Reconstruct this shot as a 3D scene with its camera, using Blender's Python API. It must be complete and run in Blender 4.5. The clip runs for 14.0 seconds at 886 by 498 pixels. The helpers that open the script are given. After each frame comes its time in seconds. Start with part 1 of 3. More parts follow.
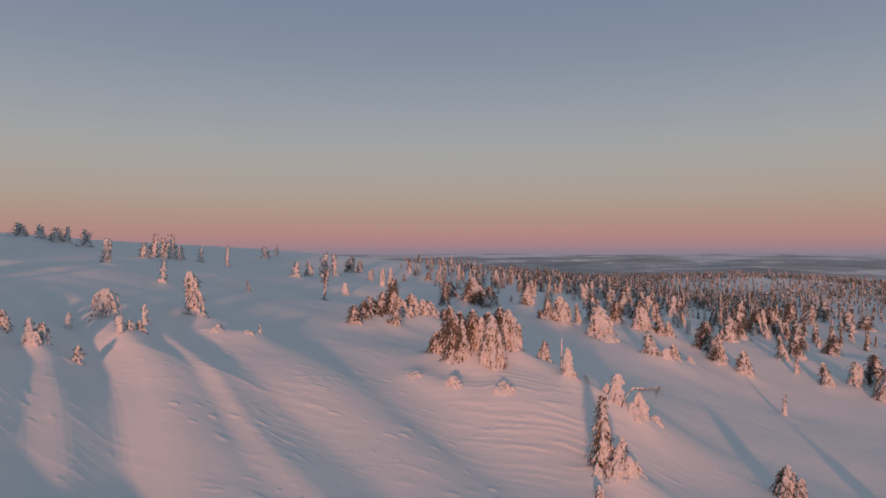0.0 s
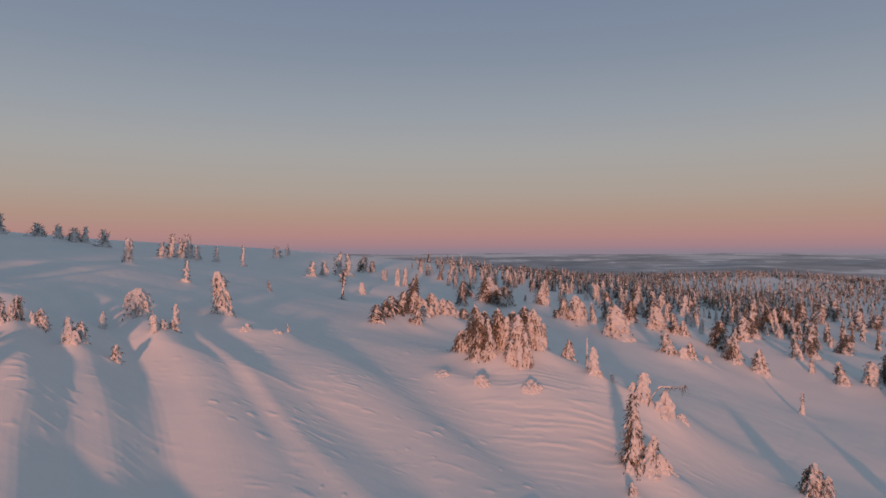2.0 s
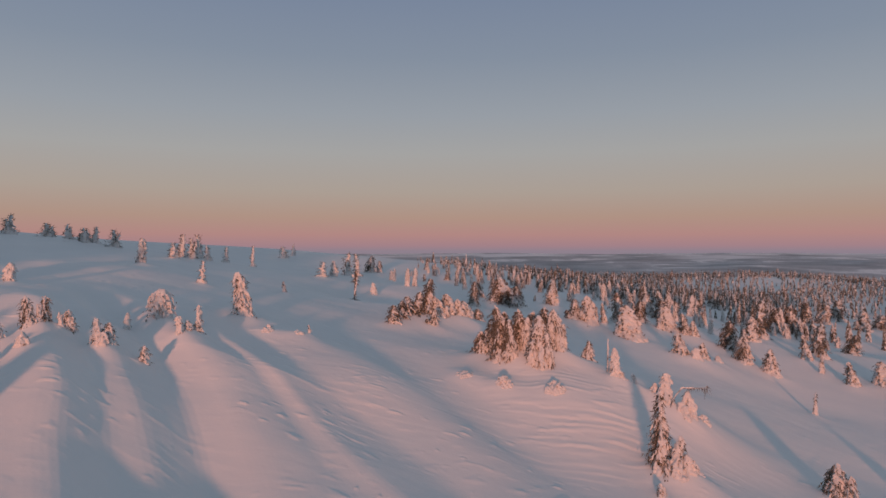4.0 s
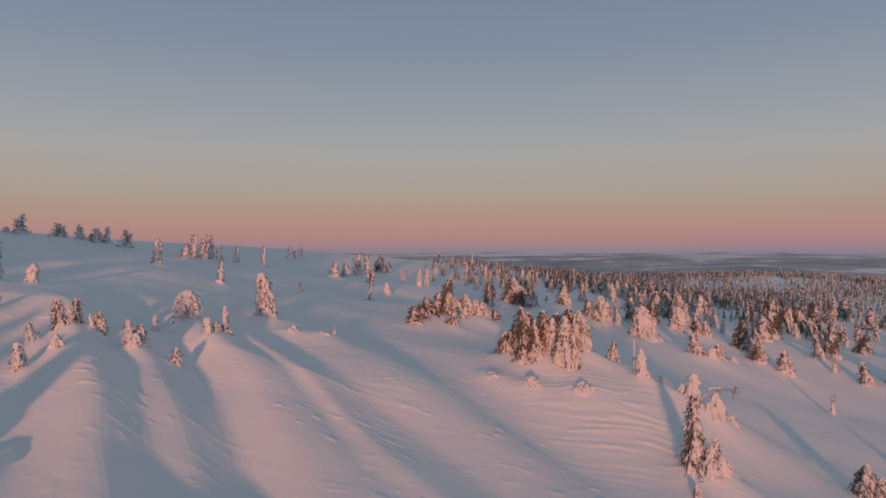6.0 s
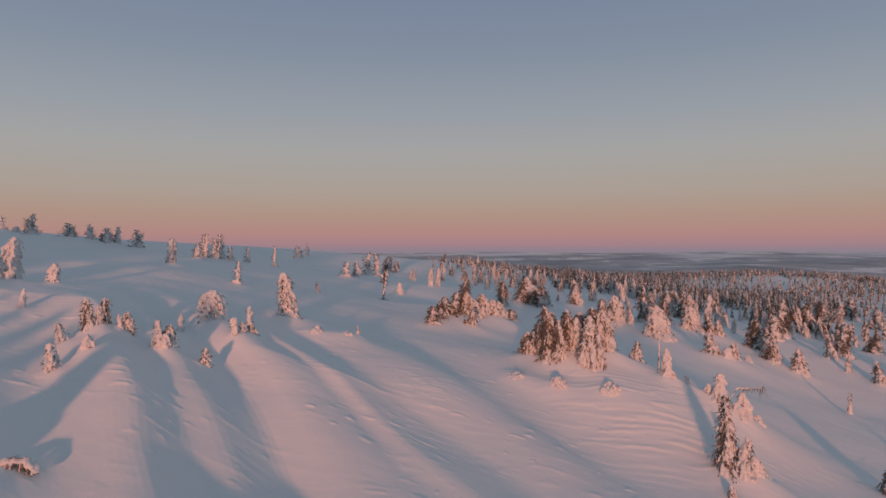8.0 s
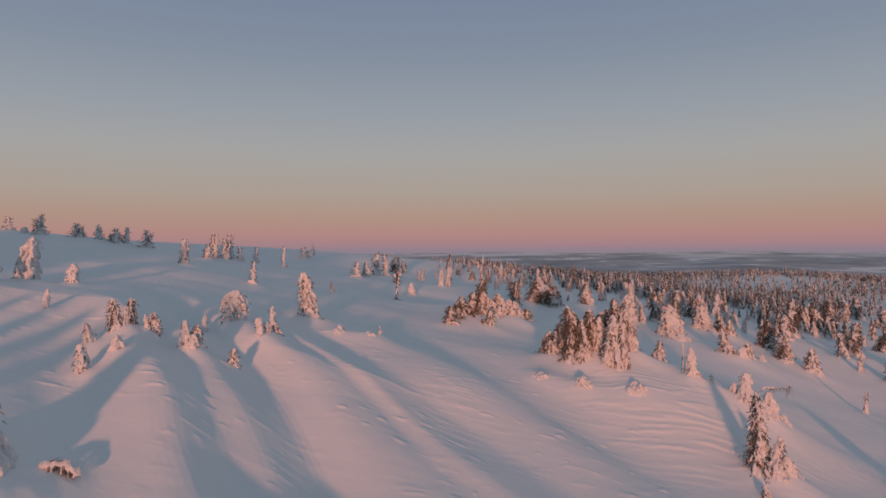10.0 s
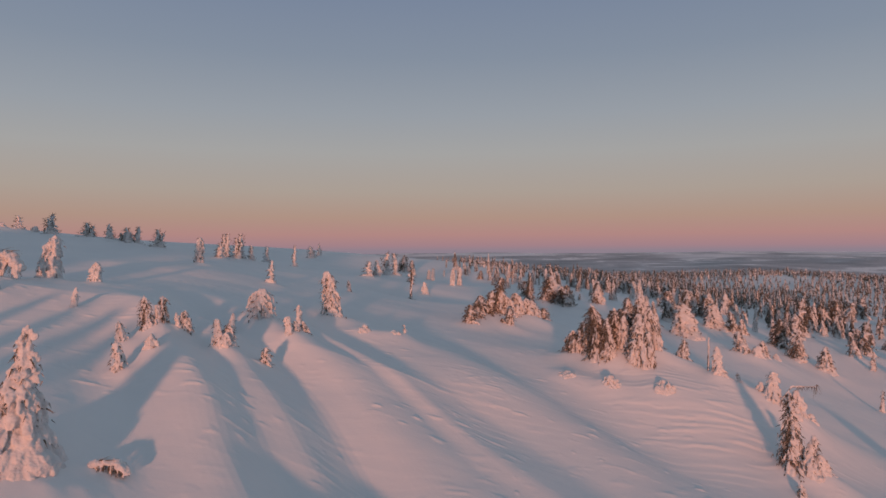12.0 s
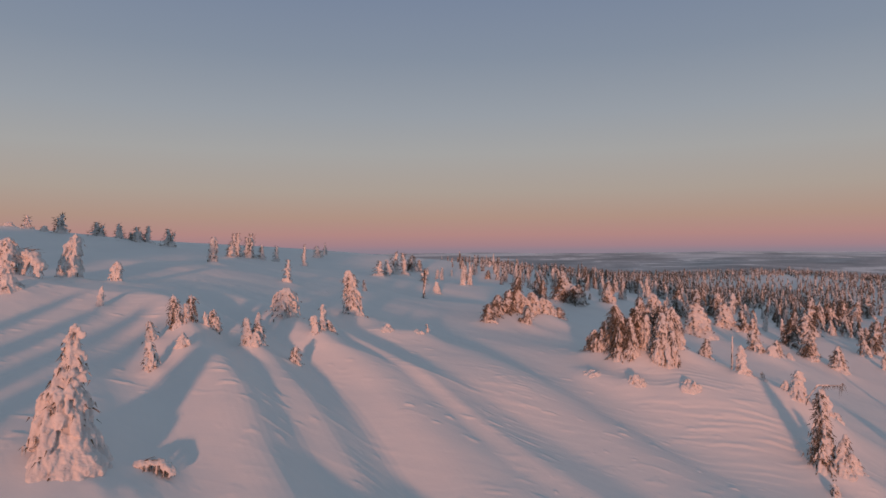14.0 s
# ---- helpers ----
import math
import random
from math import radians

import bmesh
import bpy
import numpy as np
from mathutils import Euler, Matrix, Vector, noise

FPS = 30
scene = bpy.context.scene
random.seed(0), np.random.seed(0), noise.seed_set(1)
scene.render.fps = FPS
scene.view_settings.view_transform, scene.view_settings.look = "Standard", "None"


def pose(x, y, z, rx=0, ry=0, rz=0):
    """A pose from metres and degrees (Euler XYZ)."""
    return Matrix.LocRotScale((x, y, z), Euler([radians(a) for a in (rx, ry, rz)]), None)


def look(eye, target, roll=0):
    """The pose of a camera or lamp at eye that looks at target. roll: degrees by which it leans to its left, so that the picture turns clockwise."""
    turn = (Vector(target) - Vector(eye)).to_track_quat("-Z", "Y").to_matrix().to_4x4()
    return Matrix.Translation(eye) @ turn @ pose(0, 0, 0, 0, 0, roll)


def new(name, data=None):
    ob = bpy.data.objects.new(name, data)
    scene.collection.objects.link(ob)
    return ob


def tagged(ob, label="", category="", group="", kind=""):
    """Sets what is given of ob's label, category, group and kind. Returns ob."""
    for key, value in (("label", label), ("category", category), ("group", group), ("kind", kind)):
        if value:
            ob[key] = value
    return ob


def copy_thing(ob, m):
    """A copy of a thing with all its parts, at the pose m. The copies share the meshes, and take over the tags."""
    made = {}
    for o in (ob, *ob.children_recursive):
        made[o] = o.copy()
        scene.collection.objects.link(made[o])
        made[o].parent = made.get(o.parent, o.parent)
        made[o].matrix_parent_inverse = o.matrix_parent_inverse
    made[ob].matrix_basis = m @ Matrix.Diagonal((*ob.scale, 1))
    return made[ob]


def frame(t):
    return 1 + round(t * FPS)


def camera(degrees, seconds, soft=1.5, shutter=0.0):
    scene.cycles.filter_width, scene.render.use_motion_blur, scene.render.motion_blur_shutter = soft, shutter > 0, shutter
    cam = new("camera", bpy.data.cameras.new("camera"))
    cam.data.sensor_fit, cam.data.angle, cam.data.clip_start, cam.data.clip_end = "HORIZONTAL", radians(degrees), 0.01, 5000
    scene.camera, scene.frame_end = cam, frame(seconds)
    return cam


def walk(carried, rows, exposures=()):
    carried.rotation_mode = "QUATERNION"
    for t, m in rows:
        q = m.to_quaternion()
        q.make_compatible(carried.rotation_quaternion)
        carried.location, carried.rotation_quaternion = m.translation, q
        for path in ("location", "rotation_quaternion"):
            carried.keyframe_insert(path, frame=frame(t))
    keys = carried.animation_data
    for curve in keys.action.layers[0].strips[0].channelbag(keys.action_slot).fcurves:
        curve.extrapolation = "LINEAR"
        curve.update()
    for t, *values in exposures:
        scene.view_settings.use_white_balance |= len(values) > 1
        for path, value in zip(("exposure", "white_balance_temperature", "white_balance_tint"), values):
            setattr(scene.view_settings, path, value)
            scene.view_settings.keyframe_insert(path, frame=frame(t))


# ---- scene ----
cam = camera(67.5, 14.0)
METRES, EYE, TILT, LEAN, TURN = 12.0, 12.0, 0.25, 0.0, 0.0
ROWS = [
    (0.0, 0.0, 0.0, 0.0, 0.0, 0.0, -0.0),
    (0.5, -0.0348, -0.0094, 0.0005, 0.04, -0.01, 0.03),
    (1.0, -0.062, -0.0172, 0.0006, 0.08, -0.0, 0.02),
    (1.5, -0.0979, -0.0255, 0.0015, 0.14, -0.02, 0.03),
    (2.0, -0.1319, -0.0338, 0.0027, 0.2, -0.04, 0.02),
    (2.5, -0.1684, -0.0381, 0.004, 0.19, -0.05, 0.02),
    (3.0, -0.1955, -0.0405, 0.0054, 0.15, -0.05, 0.01),
    (5.5, -0.379, -0.0334, 0.0164, -0.19, -0.11, 0.02),
    (6.0, -0.416, -0.0284, 0.0155, -0.21, -0.11, 0.04),
    (6.5, -0.4543, -0.0238, 0.0156, -0.25, -0.12, 0.05),
    (7.0, -0.4815, -0.0202, 0.0158, -0.3, -0.14, 0.05),
    (7.5, -0.5206, -0.0146, 0.0154, -0.35, -0.14, 0.07),
    (8.0, -0.5587, -0.0084, 0.0157, -0.39, -0.14, 0.08),
    (10.5, -0.7349, 0.0222, 0.0081, -0.7, -0.1, 0.21),
    (11.0, -0.774, 0.0263, 0.0065, -0.75, -0.1, 0.21),
    (11.5, -0.8118, 0.03, 0.0047, -0.83, -0.09, 0.21),
    (12.0, -0.8491, 0.033, 0.0022, -0.9, -0.09, 0.2),
    (12.5, -0.8766, 0.0353, 0.0012, -0.94, -0.09, 0.2),
    (13.0, -0.9153, 0.0407, -0.0, -1.03, -0.09, 0.2),
    (13.5, -0.9519, 0.0451, -0.002, -1.07, -0.08, 0.21),
    (14.0, -0.9879, 0.0511, -0.0047, -1.14, -0.08, 0.23),
]
walk(cam, [(t, pose(0, 0, EYE, TILT, LEAN, TURN) @ pose(METRES * x, METRES * y, METRES * z, 90 + pitch, roll, yaw)) for t, x, y, z, yaw, pitch, roll in ROWS])

# ---- dusk sky and the low red sun behind the camera ----
SUN_HEIGHT, SUN_SIDE = 0.65, 6.0


def srgb(r, g, b):
    """Linear colour of 0..255 values."""
    return tuple(v / 3294.6 if v <= 10 else ((v / 255 + 0.055) / 1.055) ** 2.4 for v in (r, g, b))


def link(tree, a, b):
    tree.links.new(a, b)


world = bpy.data.worlds.new("dusk_sky")
scene.world = world
world.use_nodes = True
wt = world.node_tree
wt.nodes.clear()
w_out = wt.nodes.new("ShaderNodeOutputWorld")
w_bg = wt.nodes.new("ShaderNodeBackground")
w_co = wt.nodes.new("ShaderNodeTexCoord")
w_sep = wt.nodes.new("ShaderNodeSeparateXYZ")
w_ramp = wt.nodes.new("ShaderNodeValToRGB")
link(wt, w_co.outputs["Generated"], w_sep.inputs[0])
link(wt, w_sep.outputs["Z"], w_ramp.inputs[0])
link(wt, w_ramp.outputs[0], w_bg.inputs[0])
link(wt, w_bg.outputs[0], w_out.inputs[0])
w_bg.inputs[1].default_value = 1.0
SKY = [
    (0.000, (142, 128, 140)), (0.008, (162, 129, 136)), (0.024, (177, 135, 131)), (0.050, (175, 146, 132)),
    (0.088, (171, 158, 148)), (0.145, (164, 163, 162)), (0.200, (151, 157, 165)), (0.280, (132, 143, 159)),
    (0.355, (121, 134, 156)), (0.600, (119, 132, 146)), (1.000, (115, 128, 142)),
]
for k, (at, colour) in enumerate(SKY):
    e = w_ramp.color_ramp.elements[k] if k < 2 else w_ramp.color_ramp.elements.new(at)
    e.position = at
    e.color = (*srgb(*colour), 1)

sun_data = bpy.data.lights.new("sun", "SUN")
sun_data.energy, sun_data.color, sun_data.angle = 2.75, (1.0, 0.37, 0.21), radians(3.0)
sun = new("sun", sun_data)
sun.matrix_world = look((-math.sin(radians(SUN_SIDE)) * 60, -math.cos(radians(SUN_SIDE)) * 60, 60 * math.tan(radians(SUN_HEIGHT))), (0, 0, 0))

# ---- materials ----


def material(name, colour, rough):
    m = bpy.data.materials.new(name)
    m.use_nodes = True
    b = m.node_tree.nodes["Principled BSDF"]
    b.inputs["Base Color"].default_value = (*colour, 1)
    b.inputs["Roughness"].default_value = rough
    b.inputs["Specular IOR Level"].default_value = 0.2
    return m, m.node_tree, b


def noise_node(t, scale, detail=4.0, rough=0.55, stretch=(1, 1, 1)):
    co = t.nodes.new("ShaderNodeNewGeometry")
    mp = t.nodes.new("ShaderNodeMapping")
    n = t.nodes.new("ShaderNodeTexNoise")
    mp.inputs["Scale"].default_value = stretch
    n.inputs["Scale"].default_value, n.inputs["Detail"].default_value, n.inputs["Roughness"].default_value = scale, detail, rough
    link(t, co.outputs["Position"], mp.inputs[0])
    link(t, mp.outputs[0], n.inputs["Vector"])
    return n.outputs["Fac"]


def ramp(t, value, stops):
    r = t.nodes.new("ShaderNodeValToRGB")
    for k, (at, colour) in enumerate(stops):
        e = r.color_ramp.elements[k] if k < 2 else r.color_ramp.elements.new(at)
        e.position, e.color = at, (*colour, 1)
    link(t, value, r.inputs[0])
    return r.outputs[0]


def bump(t, b, height, strength, distance, under=None):
    n = t.nodes.new("ShaderNodeBump")
    n.inputs["Strength"].default_value, n.inputs["Distance"].default_value = strength, distance
    link(t, height, n.inputs["Height"])
    if under:
        link(t, under, n.inputs["Normal"])
    link(t, n.outputs[0], b.inputs["Normal"])
    return n.outputs[0]


def blend(t, fac, a, b):
    m = t.nodes.new("ShaderNodeMix")
    m.data_type = "RGBA"
    link(t, fac, m.inputs[0])
    for s, v in ((m.inputs[6], a), (m.inputs[7], b)):
        if isinstance(v, tuple):
            s.default_value = (*v, 1)
        else:
            link(t, v, s)
    return m.outputs[2]


# wind-packed snow, turning to far snowy woods and open bogs on the plain
M_GROUND, t, b = material("wind_packed_snow", (0.80, 0.81, 0.83), 0.65)
near = ramp(t, noise_node(t, 0.22, 5), [(0.3, (0.78, 0.79, 0.80)), (0.7, (0.83, 0.83, 0.83))])
woods = ramp(t, noise_node(t, 0.0042, 7, 0.62, (0.8, 0.7, 1.0)), [(0.36, (0.30, 0.32, 0.34)), (0.48, (0.45, 0.46, 0.48)), (0.55, (0.56, 0.57, 0.59)), (0.58, (0.86, 0.86, 0.87))])
grain = ramp(t, noise_node(t, 0.09, 3, 0.7), [(0.35, (0.80, 0.80, 0.80)), (0.65, (1.0, 1.0, 1.0))])
mul = t.nodes.new("ShaderNodeMix")
mul.data_type, mul.blend_type = "RGBA", "MULTIPLY"
mul.inputs[0].default_value = 1.0
link(t, woods, mul.inputs[6])
link(t, grain, mul.inputs[7])
attr = t.nodes.new("ShaderNodeAttribute")
attr.attribute_name = "plain"
belt = t.nodes.new("ShaderNodeAttribute")
belt.attribute_name = "forest_belt"
# pale horizon haze, put into the colour of the farthest ground as snow white
fells = t.nodes.new("ShaderNodeAttribute")
fells.attribute_name = "haze_tint"
link(t, blend(t, fells.outputs["Fac"], blend(t, belt.outputs["Fac"], blend(t, attr.outputs["Fac"], near, mul.outputs[2]), (0.24, 0.26, 0.28)), (0.80, 0.80, 0.82)), b.inputs["Base Color"])
b.inputs["Diffuse Roughness"].default_value = 0.15
first = bump(t, b, noise_node(t, 1.3, 5, 0.62, (0.6, 1.3, 1.0)), 0.20, 0.08)
bump(t, b, noise_node(t, 9.0, 4, 0.6), 0.22, 0.015, first)

M_SNOW, t, b = material("tree_snow", (0.82, 0.82, 0.83), 0.7)
link(t, ramp(t, noise_node(t, 3.0, 4), [(0.3, (0.64, 0.64, 0.65)), (0.65, (0.76, 0.76, 0.76))]), b.inputs["Base Color"])
b.inputs["Diffuse Roughness"].default_value = 0.3
b.inputs["Subsurface Weight"].default_value, b.inputs["Subsurface Scale"].default_value = 0.3, 0.04
b.inputs["Subsurface Radius"].default_value = (1.0, 0.9, 0.85)
first = bump(t, b, noise_node(t, 7.0, 4, 0.6), 0.6, 0.06)
bump(t, b, noise_node(t, 30.0, 3, 0.6), 0.4, 0.015, first)

M_NEEDLE, t, b = material("frosted_needles", (0.05, 0.05, 0.03), 0.8)
link(t, ramp(t, noise_node(t, 9.0, 4), [(0.34, (0.060, 0.054, 0.038)), (0.50, (0.135, 0.115, 0.085)), (0.68, (0.42, 0.41, 0.40))]), b.inputs["Base Color"])

M_RIME, t, b = material("rimed_twigs", (0.6, 0.6, 0.6), 0.75)
link(t, ramp(t, noise_node(t, 8.0, 4), [(0.34, (0.16, 0.14, 0.12)), (0.48, (0.46, 0.45, 0.44)), (0.66, (0.72, 0.72, 0.72))]), b.inputs["Base Color"])

M_BARK, t, b = material("bark", (0.10, 0.075, 0.06), 0.85)
link(t, ramp(t, noise_node(t, 9.0, 4), [(0.35, (0.06, 0.045, 0.035)), (0.6, (0.14, 0.11, 0.09)), (0.75, (0.5, 0.5, 0.5))]), b.inputs["Base Color"])
bump(t, b, noise_node(t, 25.0, 3), 0.6, 0.02)

# ---- the shape of the land ----
BASE = (4.7, -10.17, 6.07, 3.81, -1.95, -2.96)
HILLS = [
    (-40, -60, 45, -3.22), (80, 100, 25, -1.95), (100, 220, 45, 2.4), (-16, 96, 14, -1.16), (-80, 80, 25, 2.23),
    (20, 96, 14, 0.9), (60, 0, 25, 0.99), (20, 160, 25, 2.26), (0, 200, 25, -2.7), (140, 120, 45, -2.42),
    (-60, 160, 25, 1.15), (-40, -40, 25, -2.54), (60, 40, 14, -1.18), (-36, 108, 14, -1.3), (-20, -20, 25, -2.9),
    (60, 160, 25, -0.79), (40, 0, 25, 2.26), (-80, 120, 25, 1.32),
]
MOUNDS = [
    (8, 44, 6, 2.37), (-24, 40, 9, 1.13), (36, 64, 9, -2.11), (-12, 72, 4, -1.46), (24, 68, 4, 0.66),
    (-8, 40, 4, 0.45), (-12, 24, 4, -0.62), (4, 32, 4, -0.72), (-4, 104, 6, -0.71), (16, 40, 4, -0.62),
    (-32, 60, 6, 0.54), (-20, 28, 4, 0.41), (60, 100, 4, -0.78), (-28, 80, 9, -0.4),
]
BROW_AT = (28, 34, 37, 40, 44, 48, 52, 54, 57, 60, 64, 67, 72, 78)
BROW_UP = (0, 0.2, 0.45, 0.22, 0.0, -0.22, -0.32, -0.25, -0.3, -0.45, -0.4, -0.25, -0.05, 0)
PERM = np.random.RandomState(5).permutation(256)
ANGLES = np.random.RandomState(6).rand(256) * 2 * np.pi


def perlin(x, y):
    """Smooth gradient noise, about -0.7 to 0.7."""
    xi, yi = np.floor(x).astype(int), np.floor(y).astype(int)
    xf, yf = x - xi, y - yi
    u, v = xf ** 3 * (xf * (xf * 6 - 15) + 10), yf ** 3 * (yf * (yf * 6 - 15) + 10)

    def corner(i, j):
        a = ANGLES[PERM[(PERM[(xi + i) % 256] + yi + j) % 256]]
        return np.cos(a) * (xf - i) + np.sin(a) * (yf - j)

    low = corner(0, 0) * (1 - u) + corner(1, 0) * u
    high = corner(0, 1) * (1 - u) + corner(1, 1) * u
    return low * (1 - v) + high * v


def smooth(a, b, x):
    s = np.clip((x - a) / (b - a), 0, 1)
    return s * s * (3 - 2 * s)


def hill(x, y, cx, cy, size):
    return np.exp(-((x - cx) ** 2 + (y - cy) ** 2) / (2 * size * size))


def brow(x, y):
    """Low swells across the bare hillside, each with a level lee behind it."""
    u = y + 0.15 * (x + 20)
    west = smooth(-5, -12, x) * smooth(-50, -42, x)
    return west * np.interp(u, BROW_AT, BROW_UP)


def terrain(x, y):
    """Height of the broad land at x, y."""
    x, y = np.asarray(x, float), np.asarray(y, float)
    a, b = np.tanh(x / 45), np.tanh((y - 55) / 60)
    z = BASE[0] + BASE[1] * a + BASE[2] * b + BASE[3] * a * b + BASE[4] * a * a + BASE[5] * b * b
    for cx, cy, size, height in HILLS + MOUNDS:
        z = z + height * hill(x, y, cx, cy, size)
    # unseen shoulders of the fell beside the path, added for their shade; a lit rise under the far wood, a dip below
    # the east slope
    z = z + 1.6 * hill(x, y, -35, 17, 7) + 4.6 * hill(x, y, -64, 30, 10) + 2.6 * hill(x, y, 112, 226, 32) - 2.2 * hill(x, y, 34, 43, 8) + 0.7 * hill(x, y, 13, 43, 3.5) - 0.6 * hill(x, y, 15.5, 37, 3)
    # an unseen high shoulder west of the path, added to shade the upper slope
    z = z + 9.5 * hill(x, y, -51, 3, 7.5) + 8.0 * hill(x, y, -63, 6, 9)
    z = z + brow(x, y)
    r = np.hypot(x, y)
    far = np.interp(r, (0, 260, 420, 700, 1100, 2000, 3000, 4000, 4900), (0, -6, -18, -45, -58, -48, -36, -26, -6))
    far = far + smooth(900, 2200, r) * (26 * perlin(x / 900 + 3.3, y / 700 + 8.1) + 8 * perlin(x / 260, y / 220)) * (1 - 0.5 * smooth(3500, 4900, r))
    k = smooth(225, 330, r)
    return z * (1 - k) + far * k


# cross-section of the long drift ridges on the near slope, from how steep each strip is
RIDGE_AT = np.arange(-4, 33, 0.25)
_steep = np.interp(RIDGE_AT, (-4, -1, 1.5, 3.2, 4.6, 5.4, 5.9, 6.8, 7.3, 7.9, 8.4, 9.5, 10.2, 11.2, 12.6, 14.2, 15.0, 15.5, 16.3, 18.5, 19.6, 21.5, 24.3, 28, 32), (0, 0.05, -0.42, 0.25, 0.30, 0.05, -0.55, -0.55, 0.0, 0.0, -0.55, -0.45, 0.36, 0.36, -0.02, -0.20, 0.06, 0.14, -0.20, -0.10, 0.16, 0.10, -0.26, 0.12, 0))
RIDGE_HEIGHT = np.cumsum(_steep - _steep.mean()) * 0.25


def drifts(x, y):
    """Wind-made relief on top of it: long drift ridges, ripples and crust."""
    r = np.hypot(x, y)
    v = 0.707 * x + 0.707 * y + 0.7 * perlin(x / 7 + 1.7, y / 7 + 4.2)
    v = v - 0.25 * (np.clip(y, 18, 36) - 26.5) * smooth(20, 11, v)
    slope = smooth(6, -1, x) * smooth(14, 20, y) * smooth(52, 40, y) * smooth(-30, -24, x)
    z = slope * np.interp(v, RIDGE_AT, RIDGE_HEIGHT)
    ripple = hill(x, y, 5.2, 38.0, 3.0) + 0.2 * hill(x, y, -14, 26, 2.5) + 0.45 * hill(x, y, 24, 58, 8) + 0.25 * hill(x, y, -8, 36, 3)
    # ripples with a short sunward step and a long lee, broken into strokes
    wave = np.mod((y + 0.10 * x + 0.75 * perlin(x / 4.0, y / 2.6) + 0.12 * perlin(x / 0.9, y / 0.9)) / 0.66, 1.0)
    wave = np.where(wave < 0.15, wave / 0.15, (1 - wave) / 0.85)
    z = z + 0.080 * np.clip(1.3 * ripple, 0, 1) * wave * np.clip(0.50 + 2.6 * perlin(x / 2.8 + 3, y / 0.8), 0, 1.0)
    crest = np.sqrt(np.clip(perlin(x / 1.0 + 0.3 * y, y / 0.42 - 0.15 * x + 6) - 0.24, 0, 1)) * np.clip(0.15 + 2.2 * perlin(x / 5, y / 4 + 2), 0, 1)
    z = z + 0.07 * crest * smooth(75, 50, r)
    # wind-cut lips in the crust: a short bright step towards the sun, a long flat lee
    lip = np.mod(y / 0.50 + 0.08 * x + 0.7 * perlin(x / 2.4 + 2, y / 1.6) + 0.2 * perlin(x / 0.6, y / 0.5), 1.0)
    lip = np.where(lip < 0.2, lip / 0.2, (1 - lip) / 0.8)
    where = np.clip(5.0 * perlin(x / 0.95 + 8, y / 0.40 + 0.1 * x) - 1.1, 0, 1) * np.clip(0.25 + 3.0 * perlin(x / 4.0 + 4, y / 3.0 + 6), 0, 1)
    z = z + 0.065 * lip * where * smooth(85, 55, r)
    # crumbled crust: scattered small blocks
    crumb = np.clip(6.0 * perlin(x / 0.33 + 31, y / 0.30 + 17) - 2.5, 0, 1) * np.clip(4.0 * perlin(x / 2.6 + 21, y / 2.2 + 9) - 0.6, 0, 1)
    z = z + 0.06 * crumb * smooth(60, 40, r)
    # hollow behind the crest that carries the near trees, and a drift tail off each thicket
    z = z - 0.6 * hill(x, y, 16.5, 46.0, 3.2)
    near = smooth(190, 60, r)
    z = z + near * (0.20 * perlin(x / 8.5, y / 7.0 + 9) + 0.035 * perlin(x / 2.6 + 5, y / 2.0) + 0.012 * perlin(x / 0.9, y / 0.6 + 3))
    return z


def ground_z(x, y):
    return float(terrain(x, y) + drifts(np.asarray(float(x)), np.asarray(float(y))))


def mesh_of(name, verts, tris, mats, smooth_faces=True, index=None):
    me = bpy.data.meshes.new(name)
    verts, tris = np.asarray(verts, np.float32), np.asarray(tris, np.int32)
    me.vertices.add(len(verts))
    me.vertices.foreach_set("co", verts.ravel())
    n = tris.shape[1]
    me.loops.add(tris.size)
    me.loops.foreach_set("vertex_index", tris.ravel())
    me.polygons.add(len(tris))
    me.polygons.foreach_set("loop_start", np.arange(len(tris), dtype=np.int32) * n)
    for m in mats:
        me.materials.append(m)
    if index is not None:
        me.polygons.foreach_set("material_index", np.asarray(index, np.int32))
    me.update(calc_edges=True)
    me.validate()
    me.polygons.foreach_set("use_smooth", np.full(len(me.polygons), smooth_faces))
    return me


# ---- the ground: one sheet to the horizon, finer where the view goes ----
CX, CY = -6.0, 0.0
ahead = np.radians(np.arange(-42, 42.01, 0.14))
rest = np.radians(np.linspace(42, 318, 56)[1:-1])
turns = np.concatenate([ahead, rest])
rings = [0.05]
while rings[-1] < 4890:
    r = rings[-1]
    rings.append(r * (1.12 if r < 12 else 1.012 if r < 23 else 1.0030 if r < 31 else 1.0021 if r < 44 else 1.0035 if r < 50 else 1.006 if r < 85 else 1.012 if r < 120 else 1.03))
rings = np.array(rings)
RR, AA = np.meshgrid(rings, turns, indexing="ij")
GX, GY = CX + RR * np.sin(AA), CY + RR * np.cos(AA)
GZ = terrain(GX, GY) + drifts(GX, GY)
gv = np.stack([GX, GY, GZ], -1).reshape(-1, 3)
ni, nj = GX.shape
I, J = np.meshgrid(np.arange(ni - 1), np.arange(nj), indexing="ij")
J2 = (J + 1) % nj
quads = np.stack([I * nj + J, I * nj + J2, (I + 1) * nj + J2, (I + 1) * nj + J], -1).reshape(-1, 4)[:, ::-1]
ground_me = mesh_of("ground", gv, quads, [M_GROUND])
plain = ground_me.attributes.new("plain", "FLOAT", "POINT")
plain.data.foreach_set("value", smooth(250, 520, np.hypot(gv[:, 0], gv[:, 1])).astype(np.float32))
belt = ground_me.attributes.new("forest_belt", "FLOAT", "POINT")
reach = np.hypot(gv[:, 0], gv[:, 1])
